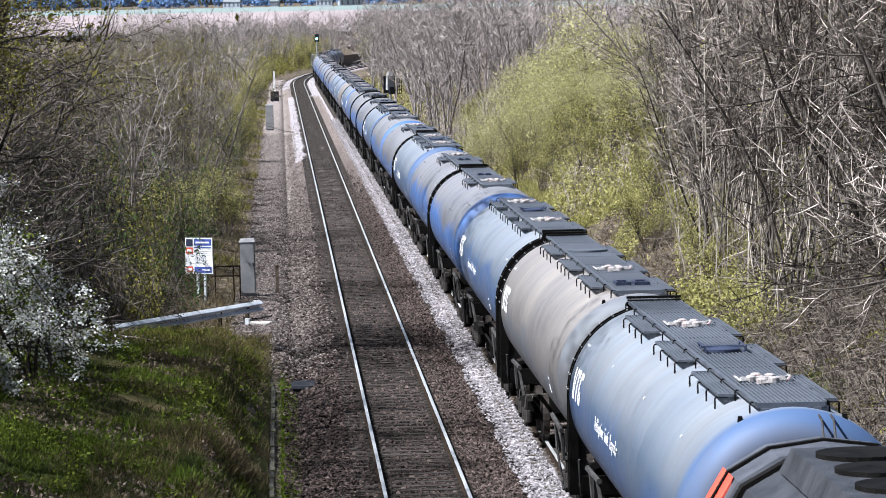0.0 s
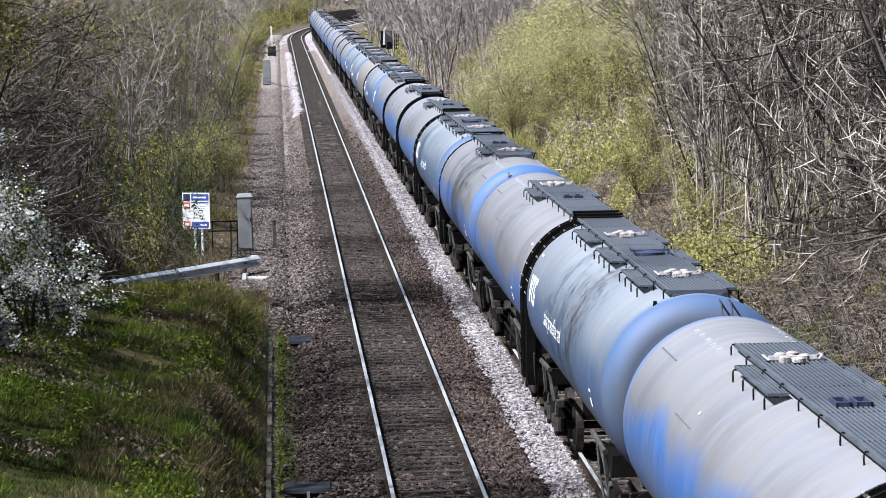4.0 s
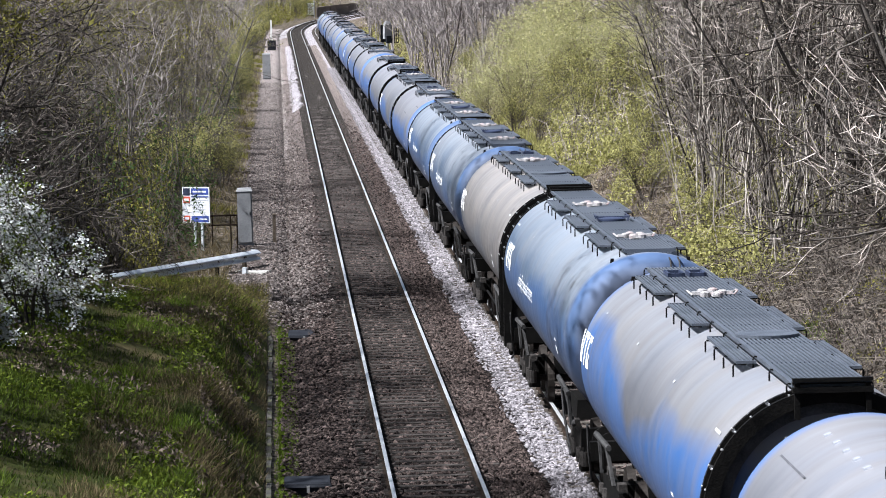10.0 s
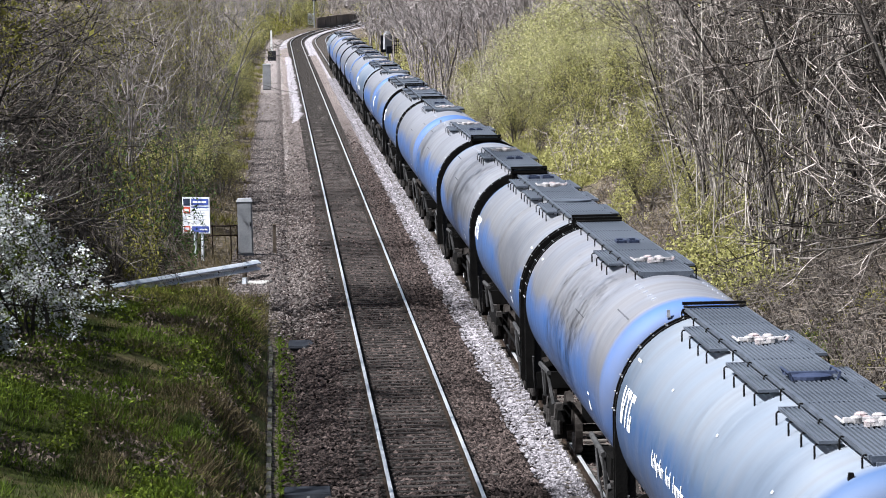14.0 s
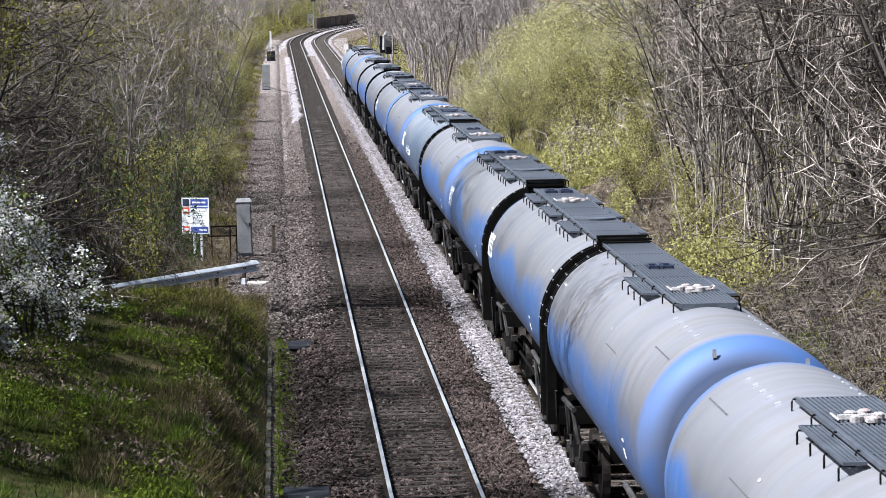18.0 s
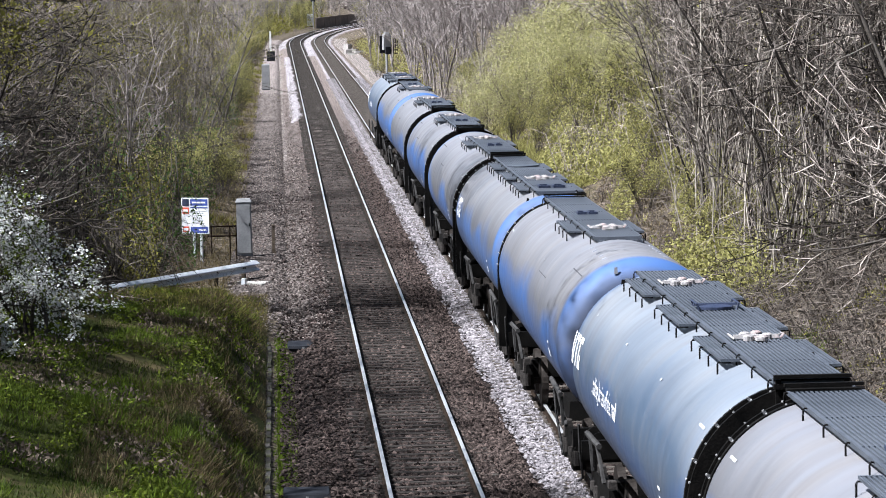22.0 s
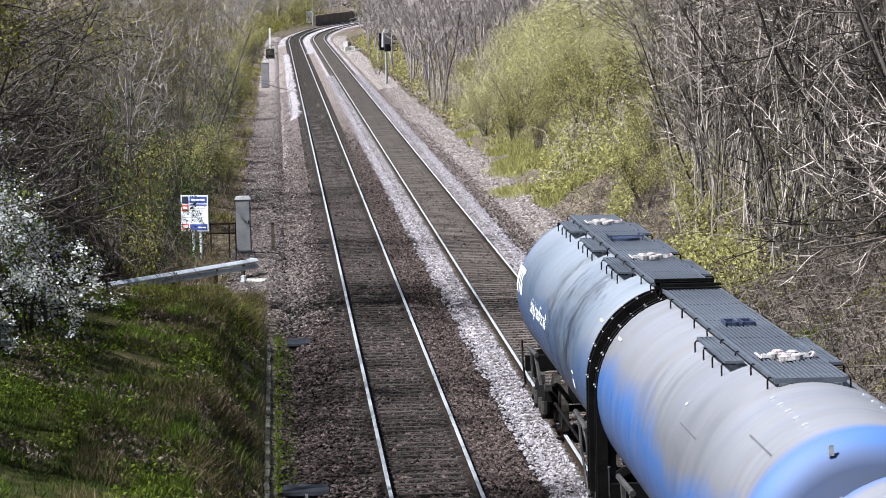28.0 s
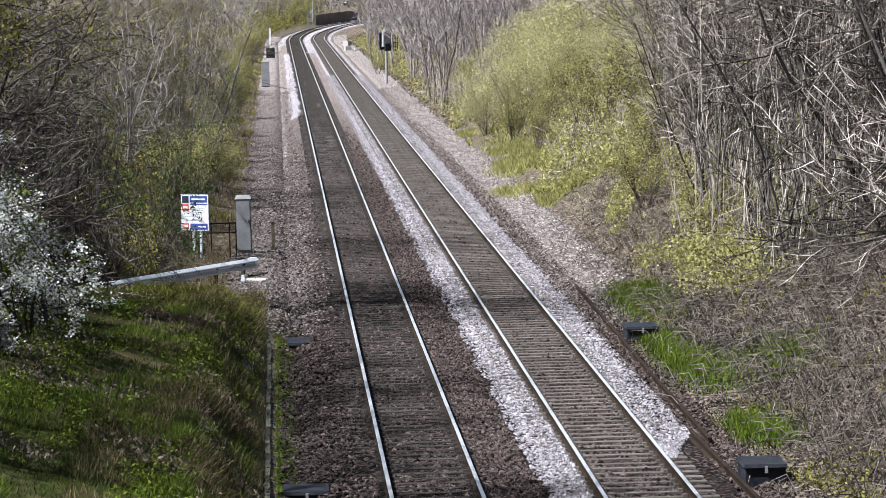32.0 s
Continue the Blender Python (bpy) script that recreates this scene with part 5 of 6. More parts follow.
# bare wood filling the outside of the bend
for i in range(60):
    y = 560 + 7 * i
    spots.append((line(y)[0] - 6 - rng.uniform(0, 36), y, rng.uniform(0.7, 1.05)))
grove("distant bare trees outside the bend of the line", spots, M_TWIG_GROVE)
for i in range(9):
    y = 480 + 34 * i
    plant(rng.choice(green_bush), "bush", "yellow-green bush in early leaf beside distant track", "bush", "lineside bushes", line(y)[0] - 4 - rng.uniform(0, 6), y, rng.uniform(0.8, 1.5), rng.uniform(0, 6.28))
for i in range(20):
    y = 500 + 12.5 * i
    plant(rng.choice(green_bush), "bush", "yellow-green scrub bush outside the bend", "bush", "lineside bushes", line(y)[0] - 1.6 - rng.uniform(0, 7), y, rng.uniform(0.7, 1.3), rng.uniform(0, 6.28))
# shading trees beyond the near bank, added out of view
for i in range(8):
    y = 86 + 2.2 * i + rng.uniform(-0.8, 0.8)
    plant(rng.choice(dark if i % 2 else green_bush), "tree", "unseen spreading tree in early leaf, added to shade the bank", "tree", "trees on the shaded side", -10.4 - (0, 2.4, 5)[i % 3] + rng.uniform(-0.8, 0.8), y, (rng.uniform(0.8, 1.15) + (0, 0.15, 0.35)[i % 3]) * (1.0 if i % 2 else 1.7), rng.uniform(0, 6.28))


# blossoming hawthorn on the bank
def blossom(points, rg):
    """Sprays of small white flowers along the twigs that bear them."""
    s = Shape()
    for p, d in points:
        if noise.noise(Vector(p) * 1.15) < -0.10 or rg.random() > 0.66:
            continue
        c0 = Vector(p)
        for _ in range(rg.randint(5, 13)):
            c = c0 - d * rg.uniform(-0.03, 0.26) + Vector((rg.gauss(0, 0.045), rg.gauss(0, 0.045), rg.gauss(0, 0.04)))
            a = Vector((rg.gauss(0, 1), rg.gauss(0, 1), rg.gauss(0, 1))).normalized()
            b = a.cross(Vector((0.3, 0.2, 0.9))).normalized()
            u = rg.uniform(0.018, 0.036)
            s.add([tuple(c - a * u), tuple(c - b * u), tuple(c + a * u), tuple(c + b * u)], [(0, 1, 2, 3)])
    return s


THORN = dict(wander=(0.14, 0.2, 0.25, 0.28), lift=(0.02, 0.0, 0.0, 0.0), kids=(8, 6, 5), angle=((35, 85), (30, 70), (25, 65)), ratio=((0.3, 0.62), (0.4, 0.65), (0.45, 0.75)), thin=0.006)
THORN["from"] = (0.10, 0.12, 0.1)


def hawthorn_bush(seed, x, y, height, label, stems=6):
    rg = random.Random(seed)
    wood, twigs, tips = Shape(), Shape(), []
    for k in range(stems):
        az = rg.uniform(0, 6.283)
        grow(wood, twigs, tips, Vector((0.3 * math.cos(az), 0.3 * math.sin(az), -0.1)), Vector((math.cos(az) * 0.5, math.sin(az) * 0.5, 1)).normalized(), height * rg.uniform(0.55, 1.0), 0.045, 0, THORN, rg)
    t = thing("hawthorn_bush", label, "bush", "blossoming bushes")
    part("trunk", wood, M_BARK_DARK, t)
    part("crown", twigs, M_TWIG_BLACK, t)
    part("foliage", leaf_quads(tips, rg, 1, 0.10, 0.045), M_LEAF_HERB, t)
    part("blossom", blossom(tips, rg), M_BLOSSOM, t, "clusters of white blossom")
    t.matrix_world = pose(x, y, ground_z(x, y))


hawthorn_bush(5, -4.75, 71.0, 3.9, "hawthorn bush covered in white blossom on a grassy bank")
hawthorn_bush(7, -5.35, 66.5, 1.0, "low hawthorn bush in white blossom at the bank's foot", 4)
hawthorn_bush(6, -6.2, 76.0, 3.0, "white-blossoming hawthorn bush behind another")


# ---- low growth ----
def blades(name, label, category, n, place, h, w, material, rg, lean=0.5, zf=ground_z):
    """Thin upright blades, one triangle each."""
    vs, fs = [], []
    for i in range(n):
        x, y = place(rg)
        z = zf(x, y)
        k = len(vs)
        a = rg.uniform(0, 6.283)
        hh = h * rg.uniform(0.4, 1.2)
        ww = w * rg.uniform(0.7, 1.3)
        lx, ly = rg.gauss(0, lean) * hh, rg.gauss(0, lean) * hh
        vs += [(x - ww * math.cos(a), y - ww * math.sin(a), z - 0.02), (x + ww * math.cos(a), y + ww * math.sin(a), z - 0.02), (x + lx, y + ly, z + hh)]
        fs.append((k, k + 1, k + 2))
    s = Shape()
    s.v, s.f = vs, fs
    return tagged(new(name, s.mesh(name, material)), label, category, kind="stuff")


def clumpy(rg, x0, x1, y0, y1, scale, cut, tries=12, seed=0.0, power=1.4):
    """A random place where a noise field is high, so growth comes in clumps."""
    for _ in range(tries):
        x, y = rg.uniform(x0, x1), near_y(rg, y0, y1, power)
        if noise.noise((x * scale, y * scale * 0.4, seed)) > cut:
            break
    return x, y


rng = random.Random(21)
blades("grass_on_bank", "short green grass and moss covering the bank", "grass", 64000, lambda r: clumpy(r, -7, -0.45, 44, 101, 0.9, -0.2, 6, 1.0, 1.2), 0.13, 0.014, M_GRASS, rng, 0.7)
blades("near_grass", "short grass on the near part of the bank", "grass", 16000, lambda r: (r.uniform(-6, -0.5), r.uniform(43, 64)), 0.12, 0.013, M_GRASS, rng, 0.7)
blades("bright_grass_on_bank", "bright green tufts of grass on the bank", "grass", 30000, lambda r: clumpy(r, -7, -0.6, 44, 101, 0.8, 0.18, 12, 7.0, 1.2), 0.16, 0.015, M_GRASS_BRIGHT, rng, 0.5)
blades("dry_grass_on_bank", "dry straw-coloured grass along the bank's edge", "grass", 22000, lambda r: clumpy(r, -3.2, -0.42, 44, 102, 0.8, 0.02, 5, 3.0, 1.2), 0.22, 0.009, M_STRAW_DULL, rng, 0.5)
blades("edge_dry_grass", "dry brown grass hanging over the bank's edge", "grass", 9000, lambda r: clumpy(r, -1.7, -0.6, 55, 95, 0.5, 0.05, 10, 71.0, 1.1), 0.17, 0.011, M_STRAW_DULL, rng, 0.8)
blades("left_verge_grass", "yellow-green grass verge along the gravel path", "grass", 6000, lambda r: (lambda q: (q[0], q[1]))(clumpy(r, -3.8, -1.5, 122, 420, 0.5, 0.16, 14, 33.0, 1.0)), 0.30, 0.022, M_LEAF_OLIVE, rng, 0.4)
blades("crest_grass", "long yellow-green grass along the crest of the bank", "grass", 9000, lambda r: (r.uniform(-5.6, -0.6), r.uniform(84, 101)), 0.22, 0.011, M_LEAF_OLIVE, rng, 0.9)
blades("moss_strip", "green mossy strip beside the concrete edging", "grass", 15000, lambda r: (r.uniform(-0.16, 0.28) * (1 if r.random() < 0.8 else 1.5), near_y(r, 56, 92, 1.3)), 0.05, 0.014, M_GRASS_BRIGHT, rng, 0.8)
VERGE = lambda r, a=100, b=330: (lambda y: (wood_edge(y) - r.uniform(-3.0, 2.6) * (1 if y < 300 else 0.6), y))(near_y(r, a, b, 1.6))
blades("green_verge_grass", "bright green grass patches beside the track", "grass", 30000, lambda r: (lambda q: (q[0] + r.gauss(0, q[2]), q[1] + r.gauss(0, q[3])))(r.choice(((9.5, 95.5, 0.35, 2.2), (9.5, 95.5, 0.35, 2.2), (8.9, 83.5, 0.26, 2.6), (9.2, 79.0, 0.35, 1.6), (9.0, 68.6, 0.25, 1.0), (10.4, 78.5, 0.5, 1.6), (13.6, 98.5, 0.7, 1.3)))), 0.24, 0.018, M_GRASS_BRIGHT, rng, 0.4)
blades("far_green_verge", "light green grass verge at the wood's edge", "grass", 6000, lambda r: (lambda q: (9.6 + q[0], q[1]))(clumpy(r, 0, 2.2, 118, 215, 0.3, 0.1, 14, 24.0, 1.0)), 0.30, 0.03, M_LEAF_YELLOW, rng, 0.4)
blades("dead_stems", "dry pale dead stems in front of the willows", "undergrowth", 5000, lambda r: (r.uniform(10.9, 17), near_y(r, 105, 205, 1.0)), 0.4, 0.014, M_STRAW_DULL, rng, 0.8)
blades("dead_stems", "dry pale dead stems along the verge", "undergrowth", 6000, lambda r: VERGE(r, 100, 205), 0.4, 0.012, M_STRAW_DULL, rng, 0.7)
blades("dead_stems", "dry pale dead stems below the trees", "undergrowth", 12000, lambda r: (lambda y: (r.uniform(-6.5, -1.5), y))(near_y(r, 104, 330, 1.5)), 0.55, 0.011, M_STRAW_DULL, rng, 0.7)


def leaf_litter(name, label, n, place, size, material, height, rg):
    pts = []
    for i in range(n):
        x, y = place(rg)
        pts.append((Vector((x, y, ground_z(x, y) + abs(rg.gauss(0, height)))), None))
    s = leaf_quads(pts, rg, 1, 0.04, size)
    return tagged(new(name, s.mesh(name, material)), label, "undergrowth", kind="stuff")


leaf_litter("bank_herbs", "low leafy green herbs covering the bank", 44000, lambda r: clumpy(r, -8, -0.7, 44, 101, 0.8, 0.06, 14, 41.0, 1.2), 0.045, M_LEAF_HERB, 0.06, rng)
leaf_litter("bank_litter", "brown dead stalks and leaves among the bank's grass", 26000, lambda r: clumpy(r, -8, -0.5, 44, 101, 0.6, 0.1, 14, 47.0, 1.2), 0.045, M_LITTER, 0.08, rng)
leaf_litter("bramble_leaves", "yellow-green bramble leaves along the verge", 40000, lambda r: (lambda q: (wood_edge(q[1]) + q[0], q[1]))(clumpy(r, -2.6, 2.0, 90, 205, 0.5, 0.05, 12, 11.0, 1.1)), 0.06, M_LEAF_YELLOW, 0.35, rng)
leaf_litter("bramble_leaves", "yellow-green bramble leaves below the trees", 22000, lambda r: clumpy(r, -8.5, -3.2, 116, 260, 0.45, 0.08, 14, 13.0, 1.1), 0.065, M_LEAF_YELLOW, 0.7, rng)
leaf_litter("olive_undergrowth", "olive-green leafy scrub below the trees", 60000, lambda r: clumpy(r, -9.5, -3.5, 101, 190, 0.5, -0.1, 10, 19.0, 1.5), 0.06, M_LEAF_OLIVE, 1.0, rng)
leaf_litter("edge_foliage", "yellow-green young leaves on shrubs at the wood's foot", 26000, lambda r: (lambda q: (wood_edge(q[1]) + q[0], q[1]))(clumpy(r, -0.6, 4.0, 96, 185, 0.55, 0.08, 14, 83.0, 1.1)), 0.055, M_LEAF_YELLOW, 0.95, rng)
leaf_litter("far_scrub", "yellow-green leafy scrub beside the gravel", 24000, lambda r: (lambda q: (q[0] + line(q[1])[0], q[1]))(clumpy(r, 10.0, 17.0, 205, 480, 0.3, -0.1, 10, 87.0, 1.3)), 0.09, M_LEAF_YELLOW, 0.5, rng)
leaf_litter("bend_undergrowth", "olive undergrowth outside the bend", 16000, lambda r: (lambda y: (line(y)[0] - 1.9 - abs(r.gauss(0, 6.5)), y))(r.uniform(470, 760)), 0.16, M_LEAF_OLIVE, 0.7, rng)
leaf_litter("far_litter", "pale dead leaves and twigs beside the gravel", 20000, lambda r: (lambda y: (r.uniform(9.6, 17.0) + line(y)[0], y))(near_y(r, 205, 520, 1.2)), 0.09, M_STRAW_DULL, 0.1, rng)
blades("lawn_patch", "bright yellow-green grass patches beside the gravel", "grass", 6000, lambda r: (lambda q: (q[0] + r.gauss(0, q[2]), q[1] + r.gauss(0, q[3])))(r.choice(((9.9, 160, 0.4, 2.5), (9.1, 146, 0.3, 1.6), (11.2, 178, 0.6, 5.0), (12.0, 193, 0.6, 4.0)))), 0.2, 0.03, M_LEAF_YELLOW, rng, 0.6)
leaf_litter("ivy_leaves", "dark green ivy leaves in the undergrowth", 30000, lambda r: clumpy(r, -9.5, -2.4, 104, 260, 0.5, 0.0, 10, 17.0, 1.5), 0.06, M_LEAF_DARK, 1.5, rng)
leaf_litter("dead_leaves", "brown dead leaves covering the slope", 46000, lambda r: (lambda y: (wood_edge(y) - 3.6 + abs(r.gauss(0, 3.0)), y))(near_y(r, 58, 200, 1.5)), 0.045, M_LITTER, 0.05, rng)


def tangle(name, label, n, place, length, radius, material, rg, lift=0.3):
    """Fallen and arching stems, each a bent thin bar."""
    s = Shape()
    for i in range(n):
        x, y = place(rg)
        z = ground_z(x, y)
        a = rg.uniform(0, 6.283)
        u = length * rg.uniform(0.4, 1.3)
        h = u * rg.uniform(0.05, lift * 2)
        dx, dy = math.cos(a) * u, math.sin(a) * u
        s.tube([(x, y, z + 0.01), (x + dx * 0.35, y + dy * 0.35, z + h), (x + dx * 0.75, y + dy * 0.75, z + h * rg.uniform(0.5, 1.2)), (x + dx, y + dy, z + h * rg.uniform(0.0, 1.0))],
               [radius, radius * 0.9, radius * 0.6, radius * 0.3], 3, False)
    return tagged(new(name, s.mesh(name, material)), label, "undergrowth", kind="stuff")


tangle("brushwood", "grey tangle of cut brushwood and bramble stems on the slope", 6000, lambda r: (lambda y: (wood_edge(y) - 1.0 + r.gauss(0, 1.9), y))(near_y(r, 58, 135, 1.3)), 0.7, 0.010, M_TWIG_BRUSH, rng, 0.3)
leaf_litter("verge_scrub", "yellow-green leafy scrub in front of the willows", 44000, lambda r: (lambda q: (wood_edge(q[1]) - q[0], q[1]))(clumpy(r, -1.5, 6.2, 138, 205, 0.3, -0.1, 8, 51.0, 1.0)), 0.075, M_LEAF_YELLOW, 0.45, rng)
tangle("scrub_stems", "bare grey stems among the scrub", 900, lambda r: (lambda y: (wood_edge(y) - r.uniform(-1, 5.5), y))(r.uniform(140, 208)), 1.5, 0.014, M_TWIG, rng, 0.6)
leaf_litter("slope_litter", "dark dead leaves and twigs at the foot of the slope", 40000, lambda r: (r.uniform(8.3, 13.5), near_y(r, 55, 98, 1.1)), 0.035, leaf_mat("dark_dead_leaves", (0.016, 0.013, 0.011), (0.085, 0.072, 0.064), 0.85, 0.1, 0.7), 0.04, rng)
leaf_litter("slope_ivy", "low dark green leaves on the slope", 12000, lambda r: clumpy(r, 8.6, 14, 56, 100, 0.7, 0.12, 14, 61.0, 1.1), 0.045, M_LEAF_OLIVE, 0.10, rng)
tangle("dark_brushwood", "dark bramble stems heaped on the slope", 6500, lambda r: (lambda y: (r.uniform(9.2, 15), y))(near_y(r, 55, 95, 1.0)), 0.8, 0.010, M_TWIG_DARK, rng, 0.35)
tangle("thicket", "dark thicket of bare stems below the trees", 9000, lambda r: (lambda y: (r.uniform(-9.5, -3.6), y))(near_y(r, 101, 260, 1.5)), 1.6, 0.012, M_TWIG_DARK, rng, 0.6)
tangle("thicket", "black-brown thicket behind the grassy bank", 3500, lambda r: (lambda y: (r.uniform(-10.5, -0.040 * y - 1.0), y))(r.uniform(98, 120)), 2.0, 0.012, M_TWIG_BLACK, rng, 0.7)
tangle("thicket", "brown thicket of bare stems inside the wood", 5000, lambda r: (lambda y: (wood_edge(y) + abs(r.gauss(0, 4)), y))(near_y(r, 95, 260, 1.4)), 1.7, 0.012, M_TWIG, rng, 0.7)

def saplings(name, label, n, place, h, r0, material, rg):
    """Thin upright stems, each a slightly bent bar."""
    s = Shape()
    for i in range(n):
        x, y = place(rg)
        z = ground_z(x, y) - 0.1
        hh = h * rg.uniform(0.4, 1.1)
        r = r0 * rg.uniform(0.5, 1.3)
        lx, ly = rg.gauss(0, 0.11) * hh, rg.gauss(0, 0.11) * hh
        k = rg.gauss(0, 0.03) * hh
        s.tube([(x, y, z), (x + lx * 0.3 + k, y + ly * 0.3, z + hh * 0.35), (x + lx * 0.65 - k * 0.5, y + ly * 0.65, z + hh * 0.7), (x + lx, y + ly, z + hh)], [r, r * 0.8, r * 0.55, r * 0.2], 4, False)
    return tagged(new(name, s.mesh(name, material)), label, "undergrowth", kind="stuff")


saplings("saplings", "thin pale upright saplings along the wood's edge", 300, lambda r: (lambda y: (wood_edge(y) + r.uniform(-0.8, 5), y))(near_y(r, 90, 185, 1.2)), 6.0, 0.022, M_BARK_PALE, rng)
saplings("saplings", "thin dark upright saplings inside the wood", 700, lambda r: (lambda y: (wood_edge(y) + r.uniform(-0.4, 8), y))(near_y(r, 90, 185, 1.2)), 6.5, 0.024, M_BARK, rng)
saplings("saplings", "dense dark stems behind the grassy bank", 420, lambda r: (lambda y: (r.uniform(-10.5, -0.042 * y - 1.0), y))(r.uniform(97, 118)), 4.4, 0.026, M_BARK_DARK, rng)
saplings("saplings", "thin dark stems below the trees on the shaded side", 500, lambda r: (lambda y: (r.uniform(-11, -2.8), y))(near_y(r, 112, 250, 1.3)), 4.5, 0.022, M_BARK, rng)

# ---- lineside things ----
M_CONCRETE = mat("weathered_concrete", (0.20, 0.19, 0.175), (0.38, 0.36, 0.34), 6, 0.9, 0, 0.5, 60, dirt=(0.10, 0.11, 0.06), dirt_amount=0.3)
M_GALV = mat("galvanised_steel", (0.5175, 0.5405, 0.5635), (0.7590, 0.7820, 0.8050), 4, 0.42, 0.25, 0.15, 40)
M_CABINET = mat("grey_cabinet_paint", (0.18, 0.185, 0.19), (0.30, 0.30, 0.30), 2, 0.6, 0, 0.2, 30, dirt=(0.14, 0.13, 0.11), dirt_amount=0.3)
M_BOXLID = mat("black_box_plastic", (0.010, 0.011, 0.014), (0.028, 0.030, 0.035), 5, 0.7, 0, 0.1)
M_BLUE = mat("sign_blue", (0.035, 0.06, 0.24), (0.05, 0.08, 0.30), 6, 0.5, 0, 0.0)
M_RED = mat("sign_red", (0.55, 0.07, 0.04), (0.65, 0.12, 0.06), 6, 0.5, 0, 0.0)
M_PANEL = mat("white_sign_panel", (0.72, 0.73, 0.75), (0.80, 0.81, 0.83), 6, 0.5, 0, 0.0)
M_GREYTXT = mat("grey_print", (0.45, 0.46, 0.49), (0.55, 0.56, 0.59), 6, 0.6, 0, 0.0)
M_WOODPOST = mat("dark_old_timber", (0.05, 0.04, 0.03), (0.13, 0.105, 0.08), 8, 0.9, 0, 0.5, 40)
M_WHITEPOST = mat("white_painted_post", (0.66, 0.66, 0.64), (0.80, 0.80, 0.78), 5, 0.6, 0, 0.2)
M_GREEN_LAMP = bpy.data.materials.new("green_signal_lamp")
M_GREEN_LAMP.use_nodes = True
M_GREEN_LAMP.node_tree.nodes["Principled BSDF"].inputs["Emission Color"].default_value = (0.25, 1.0, 0.72, 1)
M_GREEN_LAMP.node_tree.nodes["Principled BSDF"].inputs["Emission Strength"].default_value = 6.0
M_BRIDGE = mat("dark_bridge_girder", (0.08, 0.066, 0.055), (0.18, 0.15, 0.125), 1.5, 0.8, 0.1, 0.4, 20)


def sign():
    s = thing("lineside_sign", "white and blue information sign with red symbols on two posts", "sign", at=pose(-2.66, 114.0, 0, 0, 0, -25))
    z = ground_z(-2.66, 114.0)
    for x in (-0.08, 0.17):
        part("post", Shape().box(x - 0.035, 0.02, z - 0.1, x + 0.035, 0.09, 1.6, None, 0.003), M_GALV, s, "galvanised square post")
    panel = part("panel", Shape().box(-0.47, -0.012, 0.80, 0.47, 0.012, 1.92, None, 0.004), M_PANEL, s, "white sign panel")

    def patch(name, x0, x1, z0, z1, m, label="", d=0.018):
        part(name, Shape().box(x0 * 1.2, -d, z0, x1 * 1.2, -0.011, z1), m, panel, label)

    patch("field", -0.13, 0.36, 1.68, 1.88, M_BLUE, "blue heading field")
    patch("field", -0.13, 0.36, 0.83, 1.02, M_BLUE, "blue footing field")
    patch("symbol", -0.36, -0.17, 1.42, 1.62, M_RED, "red symbol")
    patch("symbol", -0.36, -0.17, 0.85, 1.03, M_RED, "red symbol")
    patch("symbol", -0.36, -0.17, 1.66, 1.88, M_NAVY, "dark symbol")
    patch("symbol", -0.33, -0.20, 1.48, 1.56, M_PANEL, "white mark", 0.023)
    patch("symbol", -0.33, -0.20, 0.90, 0.98, M_PANEL, "white mark", 0.023)
    patch("text_line", -0.08, 0.30, 1.75, 1.80, M_PANEL, "white line of print", 0.023)
    patch("text_line", 0.1, 0.32, 0.90, 0.94, M_PANEL, "white line of print", 0.023)
    patch("text_line", -0.13, 0.36, 1.60, 1.635, M_BLUE, "blue line of print")
    for i in range(6):
        patch("text_line", -0.09, (0.30, 0.26, 0.31, 0.18, 0.28, 0.1)[i], 1.50 - 0.07 * i, 1.52 - 0.07 * i, M_GREYTXT, "grey line of print")


def pillar(name, label, x, y, w, d, h, m=M_CABINET, lean=0.0):
    c = thing(name, label, "cabinet", at=pose(x, y, ground_z(x, y) - 0.05, 0, lean, 0))
    part("plinth", Shape().box(-w / 2 - 0.03, -d / 2 - 0.03, 0, w / 2 + 0.03, d / 2 + 0.03, 0.16, None, 0.02), M_BOXLID, c, "black plinth")
    part("body", Shape().box(-w / 2, -d / 2, 0.14, w / 2, d / 2, h - 0.1, None, 0.012), m, c, "grey steel body")
    part("cap", Shape().box(-w / 2 - 0.02, -d / 2 - 0.02, h - 0.1, w / 2 + 0.02, d / 2 + 0.02, h, None, 0.05), m, c, "sloping cap")
    part("door", Shape().box(-w / 2 + 0.04, -d / 2 - 0.012, 0.2, w / 2 - 0.04, -d / 2 + 0.01, h - 0.16, None, 0.004), m, c)
    part("lock", Shape().box(w / 2 - 0.09, -d / 2 - 0.03, h * 0.55, w / 2 - 0.06, -d / 2 - 0.01, h * 0.55 + 0.1), M_BLACK, c)


